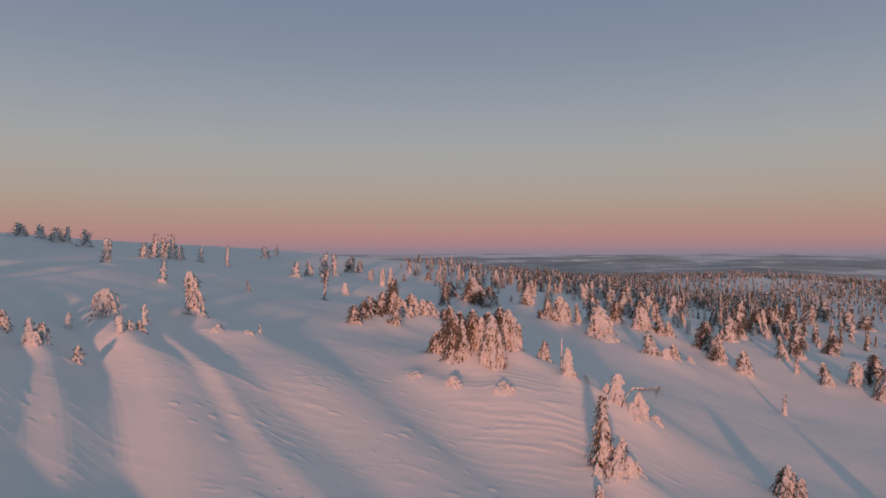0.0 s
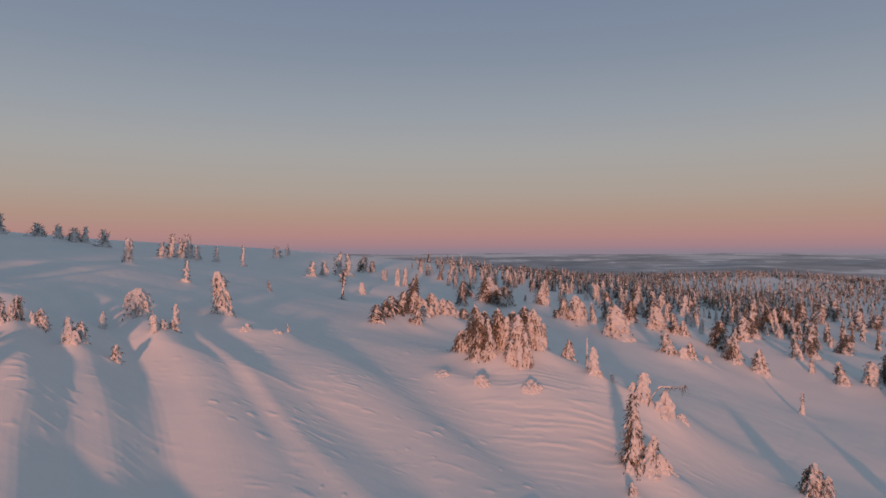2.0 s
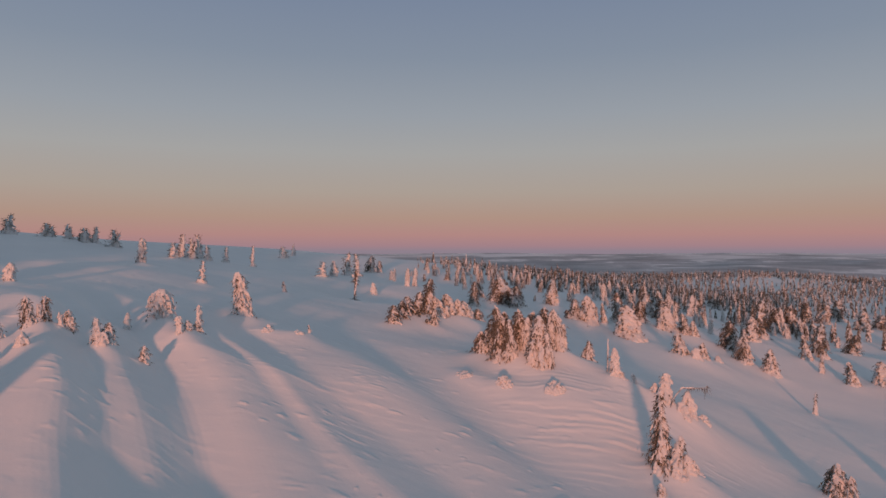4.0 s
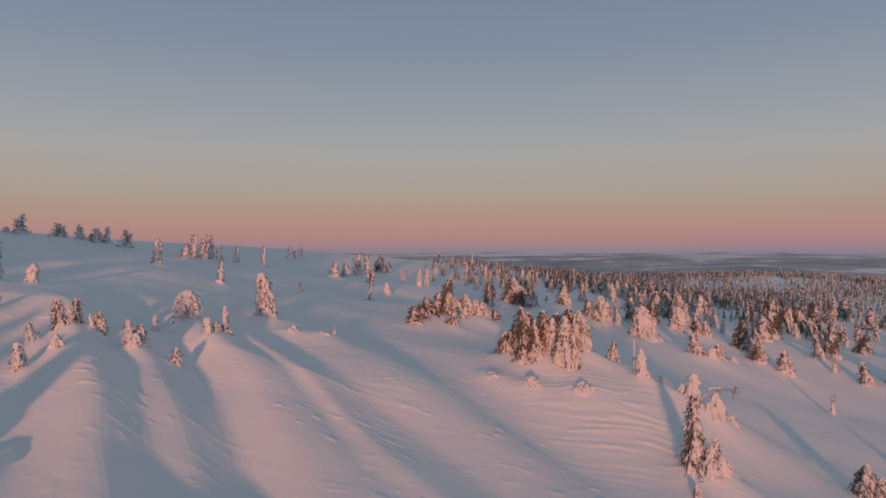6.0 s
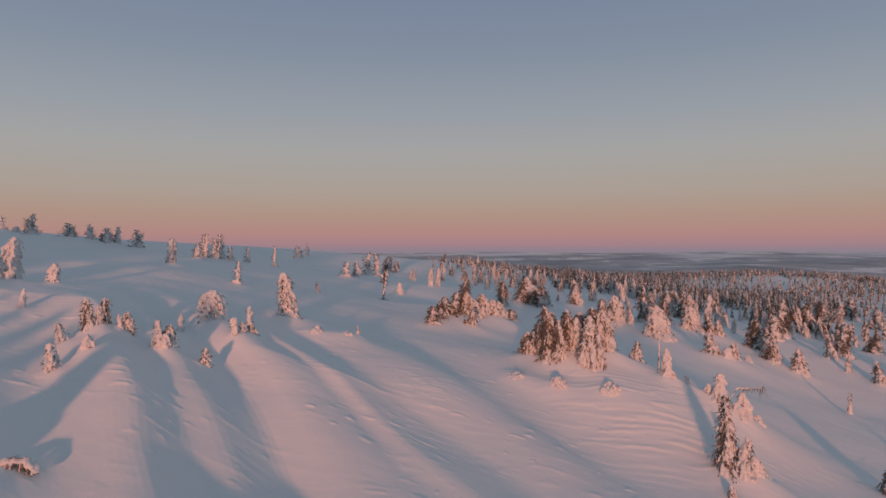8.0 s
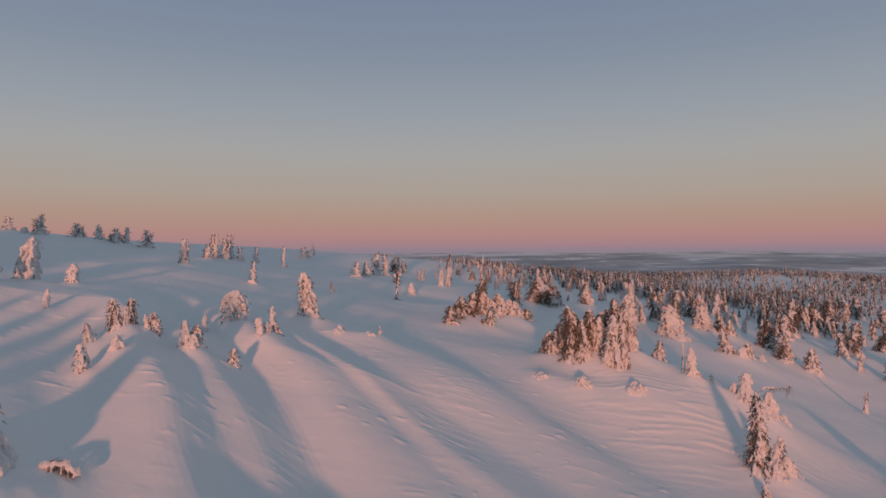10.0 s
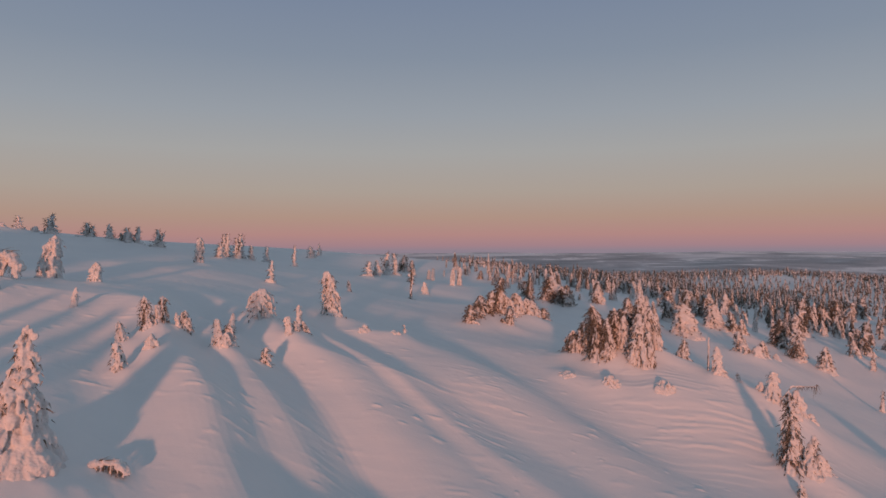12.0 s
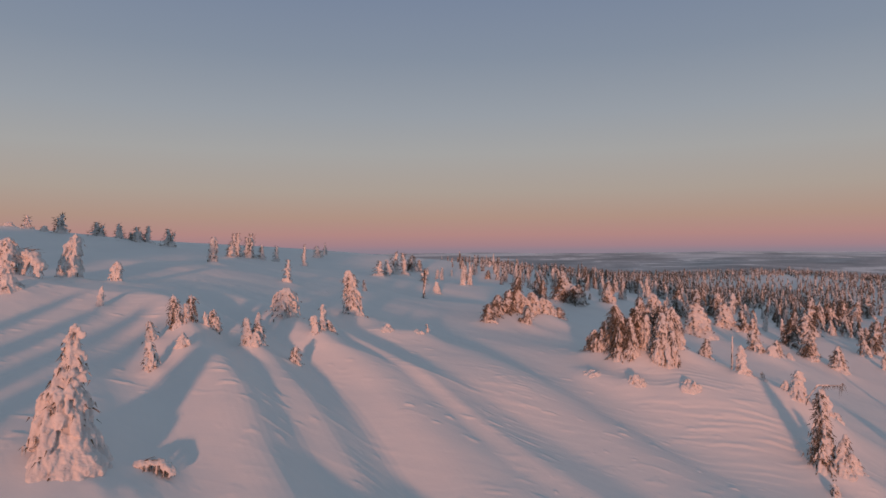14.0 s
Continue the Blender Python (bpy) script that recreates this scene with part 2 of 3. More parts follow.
belt.data.foreach_set("value", (smooth(290, 360, reach) * (1 - smooth(1300, 1900, reach)) * np.clip(0.75 + 1.2 * perlin(gv[:, 0] / 160, gv[:, 1] / 160), 0, 1)).astype(np.float32))
# patches of the far rim that take the painted haze
fells = ground_me.attributes.new("haze_tint", "FLOAT", "POINT")
fells.data.foreach_set("value", (smooth(3700, 4300, np.hypot(gv[:, 0], gv[:, 1])) * np.clip(0.5 + 3.0 * perlin(gv[:, 0] / 900 + 5, gv[:, 1] / 900), 0, 1)).astype(np.float32))
ground = tagged(new("ground", ground_me), "wind-packed pink and blue snow over rolling fells", "snow ground", kind="structure")

# ---- trees ----
_ico = bmesh.new()
bmesh.ops.create_icosphere(_ico, subdivisions=2, radius=1)
BALL_V = np.array([v.co[:] for v in _ico.verts])
BALL_F = np.array([[v.index for v in f.verts] for f in _ico.faces])
_ico.free()
OCTA_V = np.array([(1, 0, 0), (-1, 0, 0), (0, 1, 0), (0, -1, 0), (0, 0, 1), (0, 0, -1)], float)
OCTA_F = np.array([(0, 2, 4), (2, 1, 4), (1, 3, 4), (3, 0, 4), (2, 0, 5), (1, 2, 5), (3, 1, 5), (0, 3, 5)])


def frames_of(d):
    """Orthonormal frames whose first axis is d."""
    d = d / np.linalg.norm(d, axis=1, keepdims=True)
    up = np.where(np.abs(d[:, 2:3]) > 0.95, [[1.0, 0, 0]], [[0, 0, 1.0]])
    s = np.cross(up, d)
    s /= np.linalg.norm(s, axis=1, keepdims=True)
    return np.stack([d, s, np.cross(d, s)], 2)


def lumps(c, d, size, rng, ball=True, rough=0.18):
    """Uneven ellipsoids at c along d with half sizes (along, across, thick)."""
    V, F = (BALL_V, BALL_F) if ball else (OCTA_V, OCTA_F)
    n = len(c)
    v = V[None] * (1 + rough * rng.uniform(-1, 1, (n, len(V), 1)))
    v = np.einsum("nij,nvj->nvi", frames_of(d), v * size[:, None, :]) + c[:, None, :]
    f = F[None] + (np.arange(n) * len(V))[:, None, None]
    return v.reshape(-1, 3), f.reshape(-1, 3)


def spikes(c, d, length, width, rng):
    """Thin three-sided needle sprays from c along d."""
    fr = frames_of(d)
    n = len(c)
    a = np.array([0, 2.1, 4.2])
    base = c[:, None, :] + width[:, None, None] * (np.cos(a)[None, :, None] * fr[:, None, :, 1] + 0.6 * np.sin(a)[None, :, None] * fr[:, None, :, 2])
    mid = c + fr[:, :, 0] * length[:, None]
    v = np.concatenate([base, mid[:, None, :]], 1).reshape(-1, 3)
    f = np.array([(0, 1, 3), (1, 2, 3), (2, 0, 3)])[None] + (np.arange(n) * 4)[:, None, None]
    return v, f.reshape(-1, 3)


def fused(v, f, voxel, rng):
    """The lumps melted into one crusty skin."""
    tmp_me = mesh_of("tmp", v, f, [])
    tmp = new("tmp", tmp_me)
    mod = tmp.modifiers.new("melt", "REMESH")
    mod.mode, mod.voxel_size = "VOXEL", voxel
    soft = tmp.modifiers.new("soften", "SMOOTH")
    soft.iterations, soft.factor = 1, 0.5
    dg = bpy.context.evaluated_depsgraph_get()
    me = bpy.data.meshes.new_from_object(tmp.evaluated_get(dg))
    bpy.data.objects.remove(tmp)
    bpy.data.meshes.remove(tmp_me)
    n = len(me.vertices)
    co, no = np.empty(n * 3, np.float32), np.empty(n * 3, np.float32)
    me.vertices.foreach_get("co", co)
    me.vertices.foreach_get("normal", no)
    co, no = co.reshape(-1, 3), no.reshape(-1, 3)
    k = perlin(co[:, 0] * 6 + co[:, 2] * 4.7, co[:, 1] * 6 - co[:, 2] * 5.1) + 0.6 * perlin(co[:, 0] * 13 - co[:, 2] * 9, co[:, 1] * 13 + co[:, 2] * 11)
    co = co + no * (k * 1.4 * voxel)[:, None]
    me.vertices.foreach_set("co", co.ravel())
    me.materials.clear()
    me.materials.append(M_SNOW)
    me.polygons.foreach_set("use_smooth", np.ones(len(me.polygons), bool))
    me.update()
    return me


def pole(h, r0, r1, bend, sides=7, rings_n=7):
    s = np.linspace(0, 1, rings_n)
    a = np.linspace(0, 2 * np.pi, sides, endpoint=False)
    r = r0 + (r1 - r0) * s
    v = np.stack([r[:, None] * np.cos(a) + bend[0] * s[:, None] ** 2, r[:, None] * np.sin(a) + bend[1] * s[:, None] ** 2, h * s[:, None] + 0 * a], -1).reshape(-1, 3)
    f = []
    for i in range(rings_n - 1):
        for j in range(sides):
            p, q = i * sides + j, i * sides + (j + 1) % sides
            f += [(p, q, q + sides), (p, q + sides, p + sides)]
    return v, np.array(f)


# kind: power of the outline, droop in degrees, snow on the wind side, on the lee side, branch spacing,
# foliage sprays per branch, snow packed inside, raggedness, rime, chance of a second stem
HABIT = {
    "laden": (1.05, 60, 1.15, 0.85, 0.20, 3, 0.40, 0.55, 0.3, 0.0),
    "heavy": (0.38, 64, 1.05, 0.38, 0.21, 12, 0.20, 0.42, 0.4, 0.7),
    "fluted": (0.38, 72, 1.15, 0.60, 0.18, 8, 0.28, 0.36, 0.5, 0.7),
    "cone": (0.60, 56, 1.05, 0.45, 0.20, 9, 0.24, 0.42, 0.4, 0.3),
    "spruce": (0.45, 52, 0.9, 0.25, 0.23, 15, 0.08, 0.50, 0.3, 0.6),
    "dark": (0.50, 42, 0.55, 0.15, 0.24, 18, 0.05, 0.45, 0.2, 0.6),
    "column": (0.20, 44, 1.15, 0.70, 0.20, 4, 0.46, 0.36, 0.2, 0.0),
    "pale": (0.36, 48, 1.1, 1.0, 0.19, 1, 0.60, 0.36, 0.1, 0.0),
    "dome": (0.22, 36, 1.2, 0.95, 0.19, 3, 0.58, 0.36, 0.1, 0.0),
    "bush": (0.45, 32, 1.05, 0.5, 0.18, 8, 0.36, 0.55, 0.4, 0.9),
    "low": (0.40, 35, 1.05, 0.9, 0.15, 4, 0.60, 0.40, 0.2, 0.5),
    "ghost": (0.72, 16, 1.15, 0.85, 0.25, 1.3, 0.40, 0.60, 0.0, 0.4),
    "sparse": (0.62, 8, 1.0, 0.65, 0.28, 2, 0.26, 0.70, 0.0, 0.4),
    "pine": (0.60, 10, 1.05, 0.8, 0.28, 2, 0.32, 0.60, 0.0, 0.3),
    "twig": (0.60, 50, 0.8, 0.6, 0.20, 2, 0.0, 0.40, 0.3, 0.0),
}
WIND = radians(-35)
LABELS = {
    "laden": ("spruce_tree", "tall spruce smothered in lumpy white snow to the ground", "tree"),
    "heavy": ("spruce_tree", "spruce bowed under thick drooping snow in low sun", "tree"),
    "fluted": ("spruce_tree", "spruce hung with long flutes of snow in low sun", "tree"),
    "cone": ("spruce_tree", "small spruce with snow packed on its windward side", "tree"),
    "spruce": ("spruce_tree", "snow-streaked spruce with brown-green needles showing", "tree"),
    "dark": ("spruce_tree", "dark spruce with only thin snow on its branches", "tree"),
    "column": ("spruce_tree", "narrow column of a spruce wholly packed in snow", "tree"),
    "pale": ("spruce_tree", "young spruce buried in white snow on the fell", "tree"),
    "dome": ("snow_covered_tree", "rounded dome of snow over a stunted tree", "tree"),
    "bush": ("snowy_bush", "low bush clotted with snow and dark twigs", "bush"),
    "low": ("snow_covered_shrub", "shrub buried under a low hump of snow", "shrub"),
    "ghost": ("spruce_tree", "stunted ridge spruce caked white with dark twig tips", "tree"),
    "sparse": ("fell_birch", "stunted frosted tree with bare dark branches", "tree"),
    "pine": ("pine_tree", "frosted pine with tiered white branches on the ridge", "tree"),
    "twig": ("sapling", "thin sapling coated with frozen snow", "sapling"),
}


def part(name, me, parent, label=""):
    ob = new(name, me)
    ob.parent = parent
    return tagged(ob, label)


def grow(kind, h, w, seed, voxel):
    """One tree at the origin, with trunk, needles and its load of snow."""
    power, droop, snow_wind, snow_lee, gap, sprays, core, ragged, rime, twin = HABIT[kind]
    rng = np.random.RandomState(seed)
    name, label, category = LABELS[kind]
    top = tagged(new(name), label, category, group="snowy trees" if category == "tree" else "snowy bushes")
    top.empty_display_size = 0.3
    far_off = voxel > 0.06
    airy = kind in ("ghost", "sparse", "pine")
    # stems: foot x, y, height, width, bend x, y
    stems = [(0.0, 0.0, h, w * (0.9 if twin else 1.0), *(rng.uniform(-0.12, 0.12, 2) * h))]
    if rng.rand() < twin:
        for k in range(1 + int(rng.rand() < 0.5)):
            a = rng.uniform(0, 6.28)
            stems.append((0.27 * w * math.cos(a), 0.27 * w * math.sin(a), h * rng.uniform(0.50, 0.82), w * rng.uniform(0.45, 0.62), *(rng.uniform(-0.15, 0.15, 2) * h)))
    c, d, size, sc, sd, sl, sw = [], [], [], [], [], [], []
    rc, rd, rl, rw = [], [], [], []
    for fx, fy, sh, sw_, bx, by in stems:
        v, f = pole(sh * 0.97 + 0.3, 0.028 * sh ** 0.8 + 0.02, 0.012, (bx, by))
        v += [fx, fy, -0.3]
        part("trunk", mesh_of("trunk", v, f, [M_BARK]), top)
        fine = min(1.0, 0.35 + 0.28 * sh)
        z = 0.07 * min(sh, 1.2)
        while z < sh * 0.985:
            s = z / sh
            R = 0.56 * sw_ * max(1 - s, 0.02) ** power * rng.uniform(0.78, 1.05)
            axis = np.array([fx + bx * s * s, fy + by * s * s])
            n = max(4, int(round(4.5 + (6.0 if far_off else 9.0) * min(R, 1.3))))
            if airy or kind == "twig":
                n = 4
            turn = rng.uniform(0, 6.28)
            for k in range(n):
                az = turn + 6.283 * (k + rng.uniform(-0.4, 0.4)) / n
                swell = 1 + 2.0 * ragged * float(perlin(1.3 * math.cos(az) + 0.71 * seed, 1.3 * math.sin(az) + 1.1 * z))
                reach = max(0.07, R * rng.uniform(0.6, 1.12) * swell)
                dip = radians(droop + rng.uniform(-15, 15)) * (0.6 + 0.4 * (1 - s))
                out = np.array([math.cos(az) * math.cos(dip), math.sin(az) * math.cos(dip), -math.sin(dip)])
                root = np.array([axis[0], axis[1], min(sh, z + 0.42 * reach * math.tan(min(dip, 1.0)))])
                wind = min(1.0, max(0.0, 0.5 + 0.8 * math.cos(az - WIND)))
                patch = np.clip((0.9 if snow_lee > 0.5 else 0.78) + (1.3 if snow_lee > 0.5 else 2.1) * float(perlin(1.1 * math.cos(az) + 0.37 * seed + 5, 0.9 * z + math.sin(az))), 0.15, 1.3)
                load = (snow_lee + (snow_wind - snow_lee) * wind) * rng.uniform(0.6, 1.2) * patch * (1.15 - 0.4 * s if not airy else 1.0)
                length = min(reach / max(math.cos(dip), 0.35), root[2] / max(math.sin(dip), 0.2) + 0.1)
                if load > 0.26:
                    pieces = 1 if length < 0.4 else 2
                    for q in range(pieces):
                        at = (q + 0.62) / (pieces + 0.15)
                        half = 0.5 * length / pieces * rng.uniform(0.85, 1.2)
                        thick = (0.030 + 0.070 * min(load, 1.1)) * fine * rng.uniform(0.6, 1.35) * (1.5 if kind == "laden" else 1.0)
                        wide = (0.030 + 0.060 * load) * (1.5 if kind == "laden" else 1.0) * fine * min(1.3, 0.55 + 0.6 * R) * rng.uniform(0.7, 1.3)
                        tilt = np.array([0, 0, -0.5 * q + rng.uniform(-0.12, 0.12)])
                        c.append(root + out * (length * at) + tilt * 0.12 * length + np.array([0, 0, 0.35 * thick]))
                        d.append(out + tilt)
                        size.append((half, wide, thick))
                    if load > 0.5 and not airy and rng.rand() < 0.75:
                        # a tongue of snow hanging off the end of the branch
                        hang = rng.uniform(0.10, 0.32) * fine
                        tip = root + out * length * rng.uniform(0.82, 1.02)
                        hang = min(hang, max(0.05, 0.5 * tip[2]))
                        c.append(tip - np.array([0, 0, 0.7 * hang]))
                        d.append(np.array([out[0] * 0.3, out[1] * 0.3, -1.0]))
                        size.append((hang, (0.032 + 0.04 * rng.rand()) * fine, (0.032 + 0.04 * rng.rand()) * fine))
                if load > 0.2 and rng.rand() < rime * 2:
                    # rimed branchlets hanging off the edge of the load
                    for q in range(1 + int(3.0 * min(1, 0.5 * R + 0.3))):
                        rc.append(root + out * length * rng.uniform(0.35, 1.08) + rng.normal(0, 0.05 * fine, 3) - np.array([0, 0, 0.02]))
                        rd.append(np.array([out[0] * 0.6, out[1] * 0.6, -1.0]) + rng.normal(0, 0.3, 3))
                        rl.append(rng.uniform(0.14, 0.34) * fine)
                        rw.append(rng.uniform(0.025, 0.06) * (0.5 + 0.5 * fine))
                if airy:
                    # bare twig tips that poke out of the crust on the lee side
                    for q in range(int(sprays * (1.3 - wind) + rng.rand())):
                        p = root + out * length * rng.uniform(0.75, 1.1) + rng.normal(0, 0.06, 3)
                        sc.append(p)
                        sd.append(np.array([math.cos(az), math.sin(az), rng.uniform(-0.5, 0.7)]) + rng.normal(0, 0.25, 3))
                        sl.append(rng.uniform(0.22, 0.5))
                        sw.append(rng.uniform(0.035, 0.075))
                    continue
                # a dark fringe of needles under and past the snow
                bare = int(sprays * (0.5 if far_off else 1.0) * (0.45 + 1.0 * (1 - min(load, 1))) * min(1, 0.4 + 0.5 * R) * min(1, sh / 2.2) + rng.rand())
                for q in range(bare):
                    p = root + out * length * rng.uniform(0.15, 1.12) + rng.normal(0, 0.06 * fine, 3) - np.array([0, 0, (0.05 + 0.10 * rng.rand()) * fine])
                    p[2] = max(p[2], 0.03)
                    sc.append(p)
                    sd.append(out + rng.normal(0, 0.45, 3) + np.array([0, 0, -0.45]))
                    sl.append(rng.uniform(0.14, 0.38) * fine)
                    sw.append(rng.uniform(0.025, 0.060) * (0.6 + 0.4 * fine) * (1.5 if far_off else 1.0))
            z += gap * (0.45 + 0.11 * sh) * rng.uniform(0.8, 1.25)
        if core:
            # snow packed inside the crown
            push = 0.26 if snow_lee < 0.4 else 0.10
            for z in np.arange(0.0, sh * (0.9 if core > 0.2 else 0.5), 0.20):
                s = z / sh
                R = 0.5 * sw_ * (1 - s) ** power
                c.append(np.array([fx + bx * s * s + push * R + rng.uniform(-0.15, 0.15) * R, fy + by * s * s - push * R, z]))
                d.append(np.array([rng.uniform(-0.3, 0.3), rng.uniform(-0.3, 0.3), 1.0]))
                size.append((0.22 * fine + 0.04, core * R * rng.uniform(0.6, 1.25), core * R * rng.uniform(0.6, 1.25)))
        # the crooked, snow-capped tip
        for k in range(3 if snow_wind > 0.9 else 1):
            c.append(np.array([fx + bx * (1 + 0.25 * k), fy + by, sh - (0.10 + 0.14 * k) * fine]))
            d.append(np.array([bx / sh * 4 + 0.2, by / sh * 4 - 0.1, 1.0]))
            size.append((0.14 * fine, (0.05 + 0.03 * k) * fine, (0.05 + 0.03 * k) * fine))
    if kind not in ("twig", "dark"):
        fine = min(1.0, 0.35 + 0.28 * h)
        # a flaring skirt of packed snow, longest on the wind side
        for k in range(3 if kind in ("column", "dome") else 12 if snow_lee > 0.5 else 7):
            az = WIND + rng.normal(0, 1.3)
            size.append((0.20 * w * rng.uniform(0.7, 1.2), 0.11 * w * rng.uniform(0.7, 1.3), 0.08 * w * rng.uniform(0.7, 1.3)))
            c.append(np.array([math.cos(az) * 0.33 * w, math.sin(az) * 0.33 * w, rng.uniform(0.0, 0.09) * min(h, 2.6)]))
            d.append(np.array([math.cos(az), math.sin(az), -rng.uniform(0.8, 1.6)]))
        for k in range(9):
            az = WIND + rng.uniform(-2.0, 2.0)
            far = w * rng.uniform(0.18, 0.38)
            rise = rng.uniform(0.02, 0.12) * h
            c.append(np.array([math.cos(az) * far, math.sin(az) * far, rise]))
            d.append(np.array([math.cos(az), math.sin(az), -1.0 - rng.rand()]))
            size.append((rise + 0.10 * fine, (0.045 * w + 0.05) * rng.uniform(0.7, 1.4), (0.035 * w + 0.04) * rng.uniform(0.7, 1.4)))
    if sc:
        v, f = spikes(np.array(sc), np.array(sd), np.array(sl), np.array(sw), rng)
        part("needles", mesh_of("needles", v, f, [M_NEEDLE], False), top)
    if rc:
        v, f = spikes(np.array(rc), np.array(rd), np.array(rl), np.array(rw), rng)
        tagged(part("rime", mesh_of("rime", v, f, [M_RIME], False), top), "white rime on hanging twigs", kind="stuff")
    v, f = lumps(np.array(c), np.array(d), np.array(size), rng, rough=0.24)
    part("snow_load", fused(v, f, voxel, rng), top)
    return top


ORIGINALS = {}
TALL = {"heavy": 3.6, "fluted": 3.2, "cone": 2.8, "spruce": 3.6, "dark": 4.0, "column": 2.6, "pale": 2.0, "dome": 1.5, "bush": 1.2, "low": 0.8, "sparse": 2.4, "ghost": 2.2, "laden": 4.0, "pine": 2.6, "twig": 1.4}
WIDE = {"heavy": 2.3, "fluted": 2.0, "cone": 2.0, "spruce": 2.3, "dark": 2.8, "column": 1.4, "pale": 1.0, "dome": 1.6, "bush": 1.4, "low": 1.5, "sparse": 1.6, "ghost": 1.7, "laden": 2.6, "pine": 2.0, "twig": 0.6}
COUNT, FEET = [0], []


def stand(kind, x, y, h, w):
    """A tree of that height and width on the snow at x, y."""
    COUNT[0] += 1
    w *= {"spruce": 1.2, "heavy": 1.08, "fluted": 1.15, "cone": 1.06, "sparse": 0.9, "ghost": 0.88, "pine": 0.9, "column": 0.76, "dome": 0.88}.get(kind, 1.0)
    seed = COUNT[0] * 17 + 3
    at = (x, y, ground_z(x, y) - 0.04)
    FEET.append((x, y, w, h))
    if y < 50 and x > -37.5:
        ob = grow(kind, h, w, seed, 0.038 if y < 36 else 0.045)
        ob.matrix_basis = Matrix.Translation(at)
        return ob
    slot = (kind, COUNT[0] % (7 if kind in ("spruce", "heavy") else 4))
    size = Matrix.Diagonal((w / WIDE[kind], w / WIDE[kind], h / TALL[kind], 1))
    m = Matrix.Translation(at) @ Matrix.Rotation(radians(-20 + (seed * 37) % 40), 4, "Z") @ size
    if slot not in ORIGINALS:
        ORIGINALS[slot] = grow(kind, TALL[kind], WIDE[kind], seed, 0.085)
        ORIGINALS[slot].matrix_basis = m
        ORIGINALS[slot]["size0"] = (w / WIDE[kind], h / TALL[kind])
        return ORIGINALS[slot]
    k, kz = ORIGINALS[slot]["size0"]
    return copy_thing(ORIGINALS[slot], m @ Matrix.Diagonal((1 / k, 1 / k, 1 / kz, 1)))


def snag(x, y, h, w):
    """A bare trunk with a small crown left at the top, frosted on one side."""
    rng = np.random.RandomState(int(h * 100))
    top = tagged(new("bare_trunked_tree"), "bare-trunked tree with a small dark crown and frost", "tree")
    v, f = pole(h + 0.3, 0.15, 0.06, (0.1, 0))
    v[:, 2] -= 0.3
    part("trunk", mesh_of("trunk", v, f, [M_BARK]), top)
    # a tuft of live crown at the top, a few broken twigs about the foot
    n = 110
    z = np.where(np.arange(n) < 92, rng.uniform(0.58, 1.0, n), rng.uniform(0.02, 0.12, n)) * h
    az = rng.uniform(0, 6.28, n)
    d = np.stack([np.cos(az), np.sin(az), rng.uniform(-0.9, 0.4, n)], 1)
    c = np.stack([0.1 * (z / h) ** 2, 0 * z, z], 1) + d * rng.uniform(0, 0.25, (n, 1)) * w
    v, f = spikes(c, d, rng.uniform(0.25, 0.5, n) * w, np.full(n, 0.04), rng)
    tagged(part("branches", mesh_of("branches", v, f, [M_NEEDLE], False), top), kind="stuff")
    # frost plastered on the weather side of crown and trunk, and a low drift at the foot
    k = 34
    z = np.concatenate([rng.uniform(0.6, 1.0, 16), np.linspace(0.05, 0.6, 12), rng.uniform(0.0, 0.05, 6)]) * h
    out = np.concatenate([rng.uniform(0.05, 0.40, 16), np.full(12, 0.10), rng.uniform(0.1, 0.5, 6)]) * w
    az = WIND + rng.normal(0, 0.8, k)
    c = np.stack([0.1 * (z / h) ** 2 + out * np.cos(az), out * np.sin(az), z], 1)
    d = np.stack([0.5 * np.cos(az), 0.5 * np.sin(az), -np.ones(k)], 1)
    v, f = lumps(c, d, np.stack([rng.uniform(0.10, 0.24, k), rng.uniform(0.05, 0.12, k), rng.uniform(0.05, 0.10, k)], 1), rng)
    part("snow_load", fused(v, f, 0.06, rng), top)
    top.matrix_basis = Matrix.Translation((x, y, ground_z(x, y) - 0.03))


def stick(x, y, h):
    """A bare upright pole rimed with frost."""
    top = tagged(new("dead_sapling"), "thin upright bare trunk rimed with frost", "dead tree")
    v, f = pole(h + 0.2, 0.05, 0.02, (0.06, 0.03))
    v[:, 2] -= 0.2
    part("trunk", mesh_of("trunk", v, f, [M_BARK]), top)
    rng = np.random.RandomState(8)
    z = np.linspace(0.1, h, 12)
    c = np.stack([0.04 + 0 * z, -0.04 + 0 * z, z], 1)
    v, f = lumps(c, np.tile([[0.05, 0, 1.0]], (12, 1)), np.tile([[0.14, 0.06, 0.06]], (12, 1)) * rng.uniform(0.7, 1.3, (12, 1)), rng)
    part("snow_load", fused(v, f, 0.04, rng), top)
    top.matrix_basis = Matrix.Translation((x, y, ground_z(x, y)))


